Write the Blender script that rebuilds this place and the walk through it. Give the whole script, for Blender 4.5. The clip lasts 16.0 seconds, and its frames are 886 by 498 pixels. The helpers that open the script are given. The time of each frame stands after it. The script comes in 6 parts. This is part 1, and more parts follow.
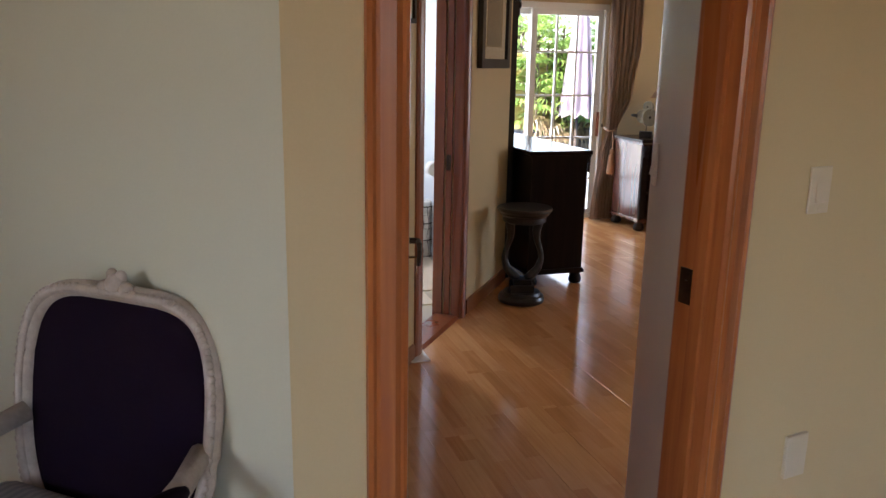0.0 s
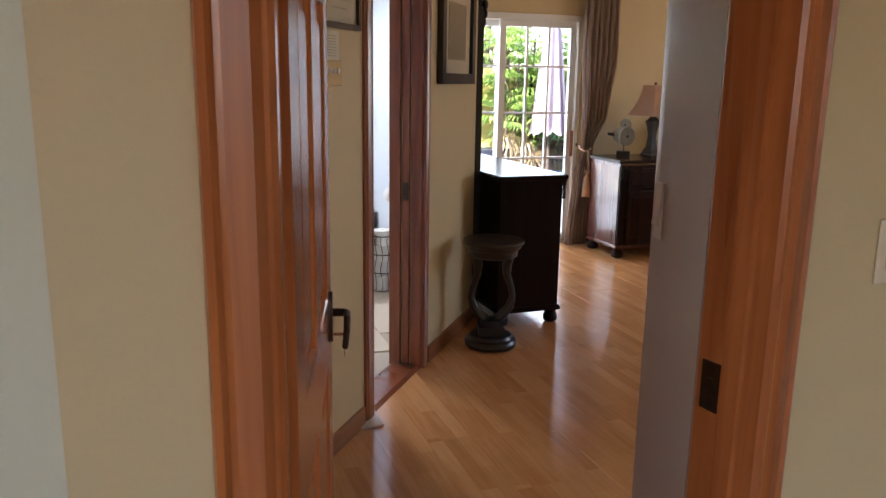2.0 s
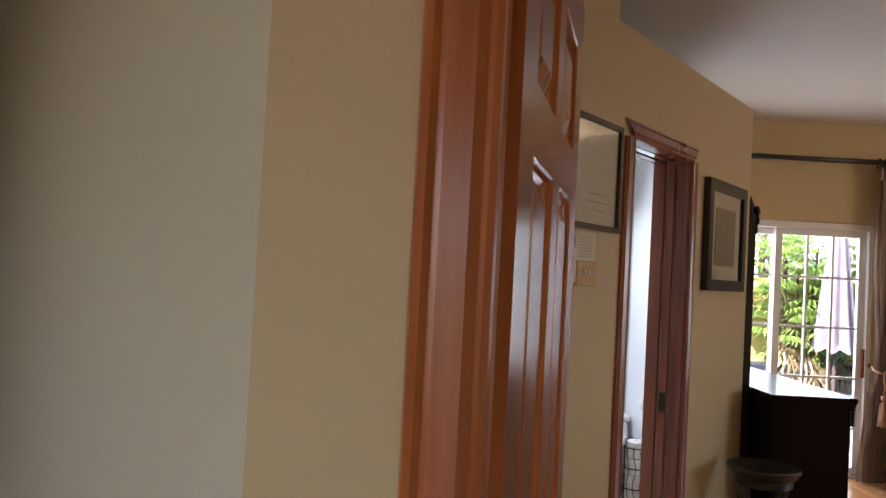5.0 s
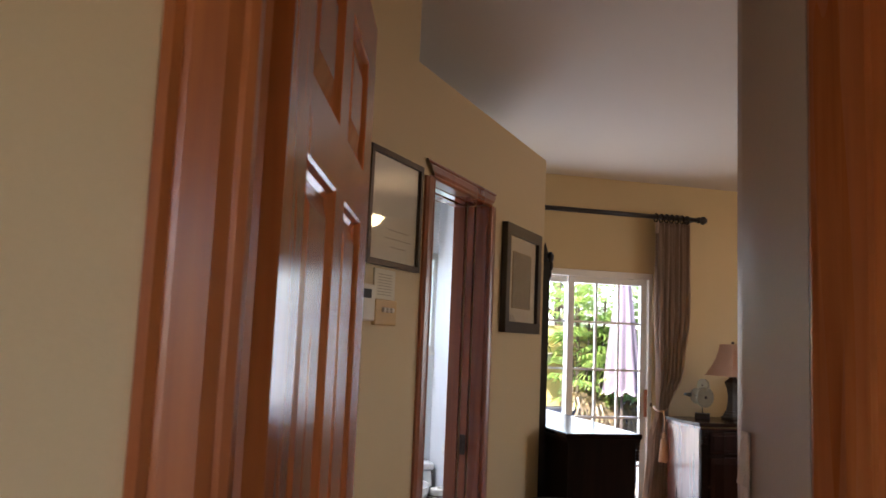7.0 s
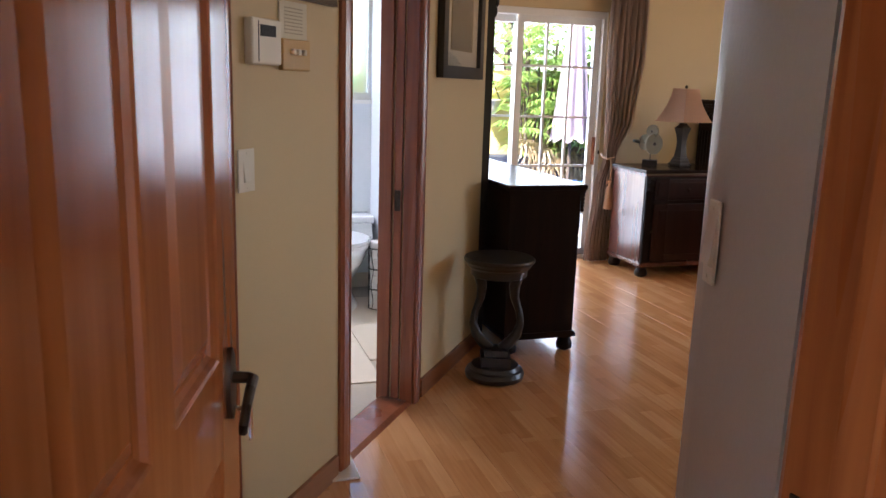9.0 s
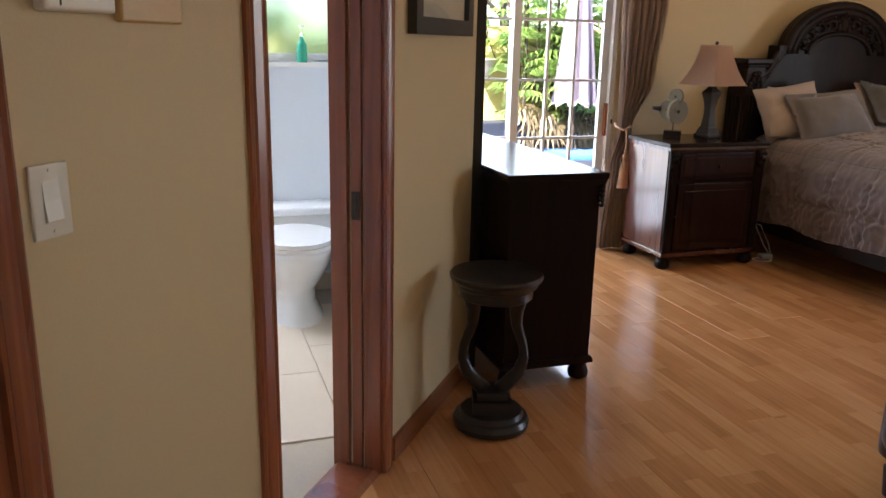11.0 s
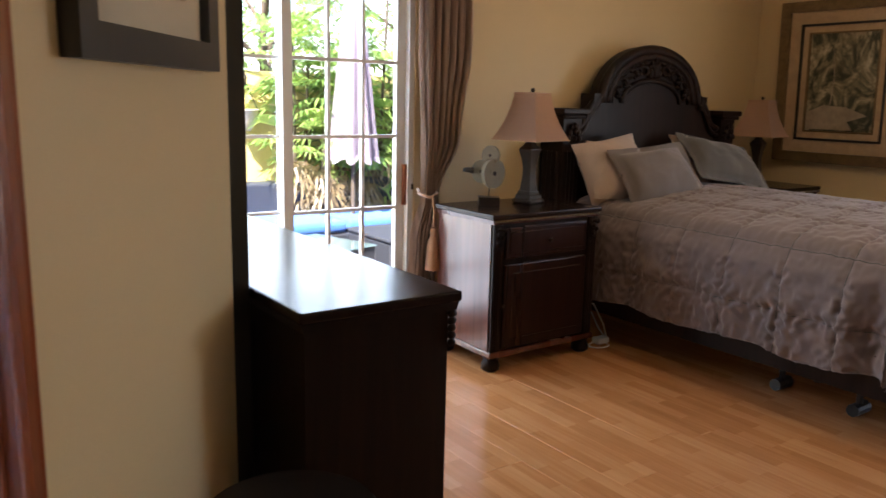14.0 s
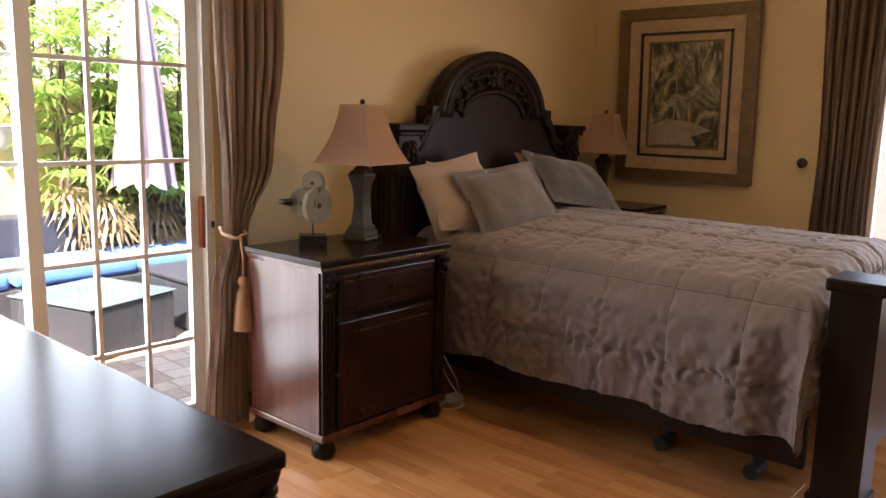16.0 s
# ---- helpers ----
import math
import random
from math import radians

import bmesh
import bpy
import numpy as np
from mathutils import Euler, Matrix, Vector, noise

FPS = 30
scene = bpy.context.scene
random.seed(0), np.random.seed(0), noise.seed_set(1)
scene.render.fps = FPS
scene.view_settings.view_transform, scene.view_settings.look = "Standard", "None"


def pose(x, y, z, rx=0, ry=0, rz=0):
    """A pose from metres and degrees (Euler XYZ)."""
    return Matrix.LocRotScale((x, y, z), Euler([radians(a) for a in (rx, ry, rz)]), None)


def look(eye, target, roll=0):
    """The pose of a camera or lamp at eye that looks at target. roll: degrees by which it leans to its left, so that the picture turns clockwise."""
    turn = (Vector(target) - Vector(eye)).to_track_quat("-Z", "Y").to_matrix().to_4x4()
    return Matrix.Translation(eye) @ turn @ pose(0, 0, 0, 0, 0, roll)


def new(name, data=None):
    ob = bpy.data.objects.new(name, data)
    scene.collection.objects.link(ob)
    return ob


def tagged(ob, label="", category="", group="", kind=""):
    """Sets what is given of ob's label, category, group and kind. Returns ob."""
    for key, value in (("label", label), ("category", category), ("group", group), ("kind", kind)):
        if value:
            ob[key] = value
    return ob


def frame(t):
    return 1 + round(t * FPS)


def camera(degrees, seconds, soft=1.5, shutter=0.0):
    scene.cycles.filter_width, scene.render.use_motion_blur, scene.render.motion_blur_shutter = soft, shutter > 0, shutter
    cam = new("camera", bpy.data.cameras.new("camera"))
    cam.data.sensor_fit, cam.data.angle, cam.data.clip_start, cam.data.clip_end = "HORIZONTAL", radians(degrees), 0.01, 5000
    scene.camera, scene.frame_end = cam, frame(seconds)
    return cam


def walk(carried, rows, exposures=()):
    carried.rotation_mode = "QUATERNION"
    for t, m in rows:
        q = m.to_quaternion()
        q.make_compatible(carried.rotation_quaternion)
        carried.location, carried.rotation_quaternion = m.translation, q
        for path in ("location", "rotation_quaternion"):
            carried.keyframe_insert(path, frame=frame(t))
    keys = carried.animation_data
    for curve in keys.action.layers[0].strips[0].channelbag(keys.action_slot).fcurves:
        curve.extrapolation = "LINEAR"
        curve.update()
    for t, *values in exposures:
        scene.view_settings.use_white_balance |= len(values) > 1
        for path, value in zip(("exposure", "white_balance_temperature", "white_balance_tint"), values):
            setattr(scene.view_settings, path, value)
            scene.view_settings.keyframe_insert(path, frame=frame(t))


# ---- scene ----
cam = camera(59.1, 16.0, 1.5, 0.3)
SKY, SUN, L_SIDE, L_FRONT, L_BACK, L_BATH, L_DOOR = 0.15, 5.0, 4.5, 1.3, 0.2, 14.0, 9.5
EXPOSURES = [(0.0, 2.5, 6000, 15), (3.0, 2.6, 5900, 15), (4.2, 2.5, 6000, 17), (7.0, 2.4, 6100, 18), (8.7, 2.75, 5800, 18), (11.0, 2.6, 5900, 14), (12.5, 2.5, 5600, 12), (14.0, 2.65, 6000, 15), (15.0, 2.85, 6500, 18), (16.0, 2.75, 6700, 19)]
PATH = [
    (0, (0.129, 0.133, 1.476), (-0.544, 1.958, 1.011), 1.0),
    (0.5, (0.071, 0.265, 1.466), (-0.62, 2.085, 1.008), 0.7),
    (1, (-0.01, 0.406, 1.48), (-0.677, 2.237, 1.028), 0.7),
    (1.5, (-0.001, 0.569, 1.469), (-0.627, 2.416, 1.026), 0.6),
    (2, (0.005, 0.701, 1.472), (-0.607, 2.557, 1.046), 0.9),
    (2.5, (0.011, 0.754, 1.477), (-0.886, 2.5, 1.091), 0.9),
    (3, (0.008, 0.795, 1.472), (-1.062, 2.449, 1.128), 0.9),
    (3.5, (0.01, 0.793, 1.466), (-1.133, 2.423, 1.266), 1.8),
    (4, (0.013, 0.79, 1.462), (-1.221, 2.363, 1.41), 2.0),
    (6.5, (0.003, 0.815, 1.457), (-0.993, 2.539, 1.648), 2.4),
    (7, (-0.001, 0.897, 1.41), (-0.811, 2.712, 1.633), 2.4),
    (7.5, (-0.025, 0.996, 1.406), (-0.797, 2.83, 1.611), 2.4),
    (8, (-0.06, 1.102, 1.407), (-0.781, 2.968, 1.416), 2.5),
    (8.5, (-0.06, 1.134, 1.41), (-0.736, 2.99, 1.097), 2.1),
    (11, (-0.323, 2.141, 1.418), (-0.969, 3.963, 0.909), 1.3),
    (11.5, (-0.504, 2.315, 1.426), (-1.152, 4.145, 0.944), 1.4),
    (12, (-0.547, 2.543, 1.416), (-1.203, 4.376, 0.958), 1.5),
    (12.5, (-0.482, 2.807, 1.442), (-1.138, 4.645, 1.004), 1.5),
    (13, (-0.572, 3.006, 1.411), (-1.156, 4.874, 1.0), 1.6),
    (13.5, (-0.662, 3.207, 1.413), (-1.012, 5.136, 1.018), 1.4),
    (14, (-0.711, 3.424, 1.401), (-0.799, 5.386, 1.023), 1.4),
    (14.5, (-0.746, 3.673, 1.413), (-0.667, 5.637, 1.047), 1.5),
    (15, (-0.777, 3.92, 1.395), (-0.535, 5.874, 1.046), 1.4),
    (15.5, (-0.805, 4.09, 1.397), (-0.463, 6.03, 1.055), 1.3),
    (16, (-0.73, 4.274, 1.403), (-0.361, 6.211, 1.068), 1.4),
]
walk(cam, [(t, look(eye, target, roll)) for t, eye, target, roll in PATH], EXPOSURES)

# ---- world, sun, window light ----
ROT = 38.0
CU, SU = math.cos(radians(ROT)), math.sin(radians(ROT))


def P(u, v, z=0.0):
    """Bedroom axes (u along the headboard wall, v towards it) to the world."""
    return Vector((CU * u - SU * v, SU * u + CU * v, z))


def UV(z=0.0):
    return pose(0, 0, z, 0, 0, ROT)


world = bpy.data.worlds.new("sky")
scene.world = world
world.use_nodes = True
wn = world.node_tree
sky = wn.nodes.new("ShaderNodeTexSky")
sky.sky_type, sky.sun_disc = "NISHITA", False
sky.sun_elevation, sky.sun_rotation = radians(53), radians(-163)
wn.links.new(sky.outputs[0], wn.nodes["Background"].inputs[0])
wn.nodes["Background"].inputs[1].default_value = SKY

sun = new("sun", bpy.data.lights.new("sun", "SUN"))
sun.data.energy, sun.data.angle, sun.data.color = SUN, radians(0.6), (1.0, 0.95, 0.86)
sun.matrix_world = look(P(-2.5, 5.0, 4.1), P(0.0, 6.75, 0.0))


def window_light(name, at, towards, w, h, watts, color=(1.0, 0.97, 0.93)):
    lamp = new(name, bpy.data.lights.new(name, "AREA"))
    lamp.data.shape, lamp.data.size, lamp.data.size_y = "RECTANGLE", w, h
    lamp.data.energy, lamp.data.color = watts, color
    lamp.matrix_world = look(at, towards)
    return lamp


window_light("daylight_side_window", P(7.28, 3.95, 1.25), P(4.0, 3.95, 0.9), 1.8, 1.7, L_SIDE)
window_light("daylight_front_room_window", P(-2.42, -0.1, 1.5), P(0.0, -0.1, 1.5), 1.5, 1.35, L_FRONT, (1.0, 0.94, 0.82))
# added fill from behind, brightens the entry wall and casings
window_light("fill_light_front_room_back", P(1.0, -1.82, 1.1), P(1.0, 1.4, 1.1), 2.05, 1.85, L_BACK, (1.0, 0.97, 0.92))
window_light("daylight_patio_door", P(3.09, 7.06, 1.0), P(3.09, 4.0, 0.9), 1.68, 1.88, L_DOOR, (0.86, 0.94, 1.0))
window_light("daylight_bathroom_window", P(0.75, 6.33, 1.75), P(0.9, 5.0, 0.6), 0.6, 0.7, L_BATH, (0.93, 0.97, 1.0))


# ---- materials ----
def mat(name):
    m = bpy.data.materials.new(name)
    m.use_nodes = True
    return m, m.node_tree, m.node_tree.nodes["Principled BSDF"]


def node(nt, kind, **kw):
    n = nt.nodes.new(kind)
    for k, val in kw.items():
        n.inputs[k.replace("_", " ")].default_value = val
    return n


def ramp(nt, stops):
    r = nt.nodes.new("ShaderNodeValToRGB")
    while len(r.color_ramp.elements) < len(stops):
        r.color_ramp.elements.new(0.5)
    for e, (p, c) in zip(r.color_ramp.elements, stops):
        e.position, e.color = p, (*c, 1)
    return r


def coords(nt, scale=(1, 1, 1), rot=0.0):
    tc = nt.nodes.new("ShaderNodeTexCoord")
    mp = nt.nodes.new("ShaderNodeMapping")
    mp.inputs["Scale"].default_value = scale
    mp.inputs["Rotation"].default_value = (0, 0, rot)
    nt.links.new(tc.outputs["Object"], mp.inputs[0])
    return mp.outputs[0]


def shade(c, k):
    return tuple(min(1.0, x * k) for x in c)


def surface(name, color, rough=0.6, var=0.12, big=1.5, fine=60.0, bump=0.15, metal=0.0, coat=0.0, sheen=0.0, spec=0.5):
    """Mottled surface: broad stains and fine grain, with relief."""
    m, nt, b = mat(name)
    co = coords(nt)
    n1, n2 = node(nt, "ShaderNodeTexNoise", Scale=big, Detail=4.0), node(nt, "ShaderNodeTexNoise", Scale=fine, Detail=5.0)
    for n in (n1, n2):
        nt.links.new(co, n.inputs["Vector"])
    mix = nt.nodes.new("ShaderNodeMath")
    mix.operation = "MULTIPLY_ADD"
    mix.inputs[1].default_value = 0.35
    nt.links.new(n2.outputs[0], mix.inputs[0])
    sc = nt.nodes.new("ShaderNodeMath")
    sc.operation = "MULTIPLY"
    sc.inputs[1].default_value = 0.65
    nt.links.new(n1.outputs[0], sc.inputs[0])
    nt.links.new(sc.outputs[0], mix.inputs[2])
    r = ramp(nt, [(0.25, shade(color, 1 - var)), (0.75, shade(color, 1 + var))])
    nt.links.new(mix.outputs[0], r.inputs[0])
    nt.links.new(r.outputs[0], b.inputs["Base Color"])
    rr = nt.nodes.new("ShaderNodeMapRange")
    rr.inputs[3].default_value, rr.inputs[4].default_value = max(0.02, rough - 0.08), min(1, rough + 0.08)
    nt.links.new(n1.outputs[0], rr.inputs[0])
    nt.links.new(rr.outputs[0], b.inputs["Roughness"])
    b.inputs["Metallic"].default_value = metal
    b.inputs["Coat Weight"].default_value = coat
    b.inputs["Coat Roughness"].default_value = 0.12
    b.inputs["Sheen Weight"].default_value = sheen
    b.inputs["Specular IOR Level"].default_value = spec
    if bump:
        bp = node(nt, "ShaderNodeBump", Strength=bump, Distance=0.004)
        nt.links.new(n2.outputs[0], bp.inputs["Height"])
        nt.links.new(bp.outputs[0], b.inputs["Normal"])
    return m


def wood(name, dark, light, scale=(30, 30, 2.2), rough=0.35, coat=0.3, bump=0.08, spec=0.5):
    """Stained wood with long grain along the axis whose scale is small."""
    m, nt, b = mat(name)
    co = coords(nt, scale)
    n1 = node(nt, "ShaderNodeTexNoise", Scale=1.0, Detail=6.0, Distortion=0.6)
    n2 = node(nt, "ShaderNodeTexNoise", Scale=0.12, Detail=2.0)
    for n in (n1, n2):
        nt.links.new(co, n.inputs["Vector"])
    add = nt.nodes.new("ShaderNodeMath")
    add.operation = "MULTIPLY_ADD"
    add.inputs[1].default_value = 0.55
    nt.links.new(n1.outputs[0], add.inputs[0])
    s2 = nt.nodes.new("ShaderNodeMath")
    s2.operation = "MULTIPLY"
    s2.inputs[1].default_value = 0.45
    nt.links.new(n2.outputs[0], s2.inputs[0])
    nt.links.new(s2.outputs[0], add.inputs[2])
    r = ramp(nt, [(0.3, dark), (0.7, light)])
    nt.links.new(add.outputs[0], r.inputs[0])
    nt.links.new(r.outputs[0], b.inputs["Base Color"])
    rr = nt.nodes.new("ShaderNodeMapRange")
    rr.inputs[3].default_value, rr.inputs[4].default_value = rough - 0.07, rough + 0.1
    nt.links.new(n2.outputs[0], rr.inputs[0])
    nt.links.new(rr.outputs[0], b.inputs["Roughness"])
    b.inputs["Coat Weight"].default_value, b.inputs["Coat Roughness"].default_value = coat, 0.15
    b.inputs["Specular IOR Level"].default_value = spec
    bp = node(nt, "ShaderNodeBump", Strength=bump, Distance=0.002)
    nt.links.new(n1.outputs[0], bp.inputs["Height"])
    nt.links.new(bp.outputs[0], b.inputs["Normal"])
    return m


def laminate():
    """Three-strip laminate: each board shows short blocks of differing tone."""
    m, nt, b = mat("oak_laminate")
    tc = nt.nodes.new("ShaderNodeTexCoord")
    oi = nt.nodes.new("ShaderNodeObjectInfo")
    sep = nt.nodes.new("ShaderNodeVectorMath")
    sep.operation = "ADD"
    rnd = nt.nodes.new("ShaderNodeCombineXYZ")
    mul = nt.nodes.new("ShaderNodeMath")
    mul.operation = "MULTIPLY"
    mul.inputs[1].default_value = 37.0
    nt.links.new(oi.outputs["Random"], mul.inputs[0])
    nt.links.new(mul.outputs[0], rnd.inputs[1])
    nt.links.new(tc.outputs["Object"], sep.inputs[0])
    nt.links.new(rnd.outputs[0], sep.inputs[1])
    swap = nt.nodes.new("ShaderNodeMapping")
    swap.inputs["Rotation"].default_value = (0, 0, radians(90))
    nt.links.new(sep.outputs[0], swap.inputs[0])
    br = nt.nodes.new("ShaderNodeTexBrick")
    br.inputs["Scale"].default_value = 1.0
    br.inputs["Brick Width"].default_value, br.inputs["Row Height"].default_value = 0.42, 0.0633
    br.inputs["Mortar Size"].default_value = 0.0006
    br.inputs["Bias"].default_value = 0.0
    br.inputs["Color1"].default_value, br.inputs["Color2"].default_value = (0, 0, 0, 1), (1, 1, 1, 1)
    br.inputs["Mortar"].default_value = (0.2, 0.2, 0.2, 1)
    br.offset = 0.37
    nt.links.new(swap.outputs[0], br.inputs["Vector"])
    gm = nt.nodes.new("ShaderNodeMapping")
    gm.inputs["Scale"].default_value = (55, 3, 1)
    nt.links.new(sep.outputs[0], gm.inputs[0])
    gr = node(nt, "ShaderNodeTexNoise", Scale=1.0, Detail=6.0, Distortion=0.5)
    nt.links.new(gm.outputs[0], gr.inputs["Vector"])
    bl = node(nt, "ShaderNodeTexNoise", Scale=3.0, Detail=3.0)
    nt.links.new(sep.outputs[0], bl.inputs["Vector"])
    a1 = nt.nodes.new("ShaderNodeMath")
    a1.operation = "MULTIPLY_ADD"
    a1.inputs[1].default_value = 0.34
    nt.links.new(br.outputs["Color"], a1.inputs[0])
    a2 = nt.nodes.new("ShaderNodeMath")
    a2.operation = "MULTIPLY_ADD"
    a2.inputs[1].default_value = 0.5
    nt.links.new(gr.outputs[0], a2.inputs[0])
    nt.links.new(a2.outputs[0], a1.inputs[2])
    a3 = nt.nodes.new("ShaderNodeMath")
    a3.operation = "MULTIPLY"
    a3.inputs[1].default_value = 0.25
    nt.links.new(bl.outputs[0], a3.inputs[0])
    nt.links.new(a3.outputs[0], a2.inputs[2])
    r = ramp(nt, [(0.2, (0.40, 0.165, 0.056)), (0.5, (0.56, 0.255, 0.094)), (0.85, (0.70, 0.37, 0.155))])
    nt.links.new(a1.outputs[0], r.inputs[0])
    nt.links.new(r.outputs[0], b.inputs["Base Color"])
    rr = nt.nodes.new("ShaderNodeMapRange")
    rr.inputs[3].default_value, rr.inputs[4].default_value = 0.12, 0.22
    nt.links.new(bl.outputs[0], rr.inputs[0])
    nt.links.new(rr.outputs[0], b.inputs["Roughness"])
    b.inputs["Specular IOR Level"].default_value = 0.8
    bp = node(nt, "ShaderNodeBump", Strength=0.06, Distance=0.002)
    nt.links.new(gr.outputs[0], bp.inputs["Height"])
    nt.links.new(bp.outputs[0], b.inputs["Normal"])
    return m


def weave(name, color, pitch=900.0, rough=0.9, sheen=0.25, var=0.1, spec=0.3):
    m, nt, b = mat(name)
    co = coords(nt)
    wx = node(nt, "ShaderNodeTexWave", Scale=pitch / 6.28, Distortion=0.6)
    nt.links.new(co, wx.inputs["Vector"])
    n1 = node(nt, "ShaderNodeTexNoise", Scale=5.0, Detail=5.0)
    nt.links.new(co, n1.inputs["Vector"])
    n2 = node(nt, "ShaderNodeTexNoise", Scale=140.0, Detail=3.0)
    nt.links.new(co, n2.inputs["Vector"])
    mx = nt.nodes.new("ShaderNodeMath")
    mx.operation = "MULTIPLY_ADD"
    mx.inputs[1].default_value = 0.4
    nt.links.new(n2.outputs[0], mx.inputs[0])
    s = nt.nodes.new("ShaderNodeMath")
    s.operation = "MULTIPLY"
    s.inputs[1].default_value = 0.6
    nt.links.new(n1.outputs[0], s.inputs[0])
    nt.links.new(s.outputs[0], mx.inputs[2])
    r = ramp(nt, [(0.3, shade(color, 1 - var)), (0.7, shade(color, 1 + var))])
    nt.links.new(mx.outputs[0], r.inputs[0])
    nt.links.new(r.outputs[0], b.inputs["Base Color"])
    b.inputs["Roughness"].default_value, b.inputs["Sheen Weight"].default_value = rough, sheen
    b.inputs["Specular IOR Level"].default_value = spec
    bp = node(nt, "ShaderNodeBump", Strength=0.25, Distance=0.0015)
    nt.links.new(n2.outputs[0], bp.inputs["Height"])
    nt.links.new(bp.outputs[0], b.inputs["Normal"])
    return m


def stripes(name, c1, c2, scale, axis_scale=(1, 1, 1), rough=0.85, trans=0.0):
    m, nt, b = mat(name)
    co = coords(nt, axis_scale)
    w = node(nt, "ShaderNodeTexWave", Scale=scale, Distortion=0.5, Detail=2.0)
    nt.links.new(co, w.inputs["Vector"])
    r = ramp(nt, [(0.3, c1), (0.7, c2)])
    nt.links.new(w.outputs[0], r.inputs[0])
    nt.links.new(r.outputs[0], b.inputs["Base Color"])
    b.inputs["Roughness"].default_value, b.inputs["Sheen Weight"].default_value = rough, 0.3
    if trans:
        t = nt.nodes.new("ShaderNodeBsdfTranslucent")
        nt.links.new(r.outputs[0], t.inputs[0])
        mx = nt.nodes.new("ShaderNodeMixShader")
        mx.inputs[0].default_value = trans
        nt.links.new(b.outputs[0], mx.inputs[1])
        nt.links.new(t.outputs[0], mx.inputs[2])
        nt.links.new(mx.outputs[0], nt.nodes["Material Output"].inputs[0])
    return m


def landscape(name, stops, scale, aspect=(1, 1, 1)):
    """Loose brushwork of a framed picture, in a few tones."""
    m, nt, b = mat(name)
    co = coords(nt, aspect)
    n1 = node(nt, "ShaderNodeTexNoise", Scale=scale, Detail=7.0, Roughness=0.65, Distortion=1.5)
    nt.links.new(co, n1.inputs["Vector"])
    r = ramp(nt, stops)
    nt.links.new(n1.outputs[0], r.inputs[0])
    nt.links.new(r.outputs[0], b.inputs["Base Color"])
    b.inputs["Roughness"].default_value = 0.5
    return m


def random_tone(name, dark, light, rough=0.8, fine=40.0):
    """Tone differs from piece to piece."""
    m, nt, b = mat(name)
    oi = nt.nodes.new("ShaderNodeObjectInfo")
    n = node(nt, "ShaderNodeTexNoise", Scale=fine, Detail=5.0)
    nt.links.new(coords(nt), n.inputs["Vector"])
    a = nt.nodes.new("ShaderNodeMath")
    a.operation = "MULTIPLY_ADD"
    a.inputs[1].default_value = 0.6
    s = nt.nodes.new("ShaderNodeMath")
    s.operation = "MULTIPLY"
    s.inputs[1].default_value = 0.4
    nt.links.new(n.outputs[0], s.inputs[0])
    nt.links.new(oi.outputs["Random"], a.inputs[0])
    nt.links.new(s.outputs[0], a.inputs[2])
    r = ramp(nt, [(0.1, dark), (0.9, light)])
    nt.links.new(a.outputs[0], r.inputs[0])
    nt.links.new(r.outputs[0], b.inputs["Base Color"])
    b.inputs["Roughness"].default_value = rough
    bp = node(nt, "ShaderNodeBump", Strength=0.3, Distance=0.004)
    nt.links.new(n.outputs[0], bp.inputs["Height"])
    nt.links.new(bp.outputs[0], b.inputs["Normal"])
    return m


def leafy(name, dark, light, trans=0.35):
    m, nt, b = mat(name)
    g = nt.nodes.new("ShaderNodeNewGeometry")
    r = ramp(nt, [(0.0, dark), (1.0, light)])
    nt.links.new(g.outputs["Random Per Island"], r.inputs[0])
    nt.links.new(r.outputs[0], b.inputs["Base Color"])
    b.inputs["Roughness"].default_value = 0.45
    t = nt.nodes.new("ShaderNodeBsdfTranslucent")
    nt.links.new(r.outputs[0], t.inputs[0])
    mx = nt.nodes.new("ShaderNodeMixShader")
    mx.inputs[0].default_value = trans
    nt.links.new(b.outputs[0], mx.inputs[1])
    nt.links.new(t.outputs[0], mx.inputs[2])
    nt.links.new(mx.outputs[0], nt.nodes["Material Output"].inputs[0])
    return m


def clear_glass(name, rough=0.0, tint=(1, 1, 1)):
    m, nt, b = mat(name)
    tr = nt.nodes.new("ShaderNodeBsdfTransparent")
    tr.inputs[0].default_value = (*tint, 1)
    gl = nt.nodes.new("ShaderNodeBsdfGlossy")
    gl.inputs["Roughness"].default_value = rough
    lw = nt.nodes.new("ShaderNodeLayerWeight")
    lw.inputs[0].default_value = 0.5
    pw = nt.nodes.new("ShaderNodeMath")
    pw.operation = "POWER"
    pw.inputs[1].default_value = 4.0
    nt.links.new(lw.outputs["Facing"], pw.inputs[0])
    fr = nt.nodes.new("ShaderNodeMath")
    fr.operation = "MULTIPLY_ADD"
    fr.inputs[1].default_value, fr.inputs[2].default_value = 0.8, 0.03
    nt.links.new(pw.outputs[0], fr.inputs[0])
    mx = nt.nodes.new("ShaderNodeMixShader")
    nt.links.new(fr.outputs[0], mx.inputs[0])
    nt.links.new(tr.outputs[0], mx.inputs[1])
    nt.links.new(gl.outputs[0], mx.inputs[2])
    nt.links.new(mx.outputs[0], nt.nodes["Material Output"].inputs[0])
    return m


def frosted(name):
    m, nt, b = mat(name)
    b.inputs["Base Color"].default_value = (0.95, 0.98, 0.98, 1)
    b.inputs["Transmission Weight"].default_value = 1.0
    b.inputs["IOR"].default_value = 1.12
    b.inputs["Roughness"].default_value = 0.55
    return m


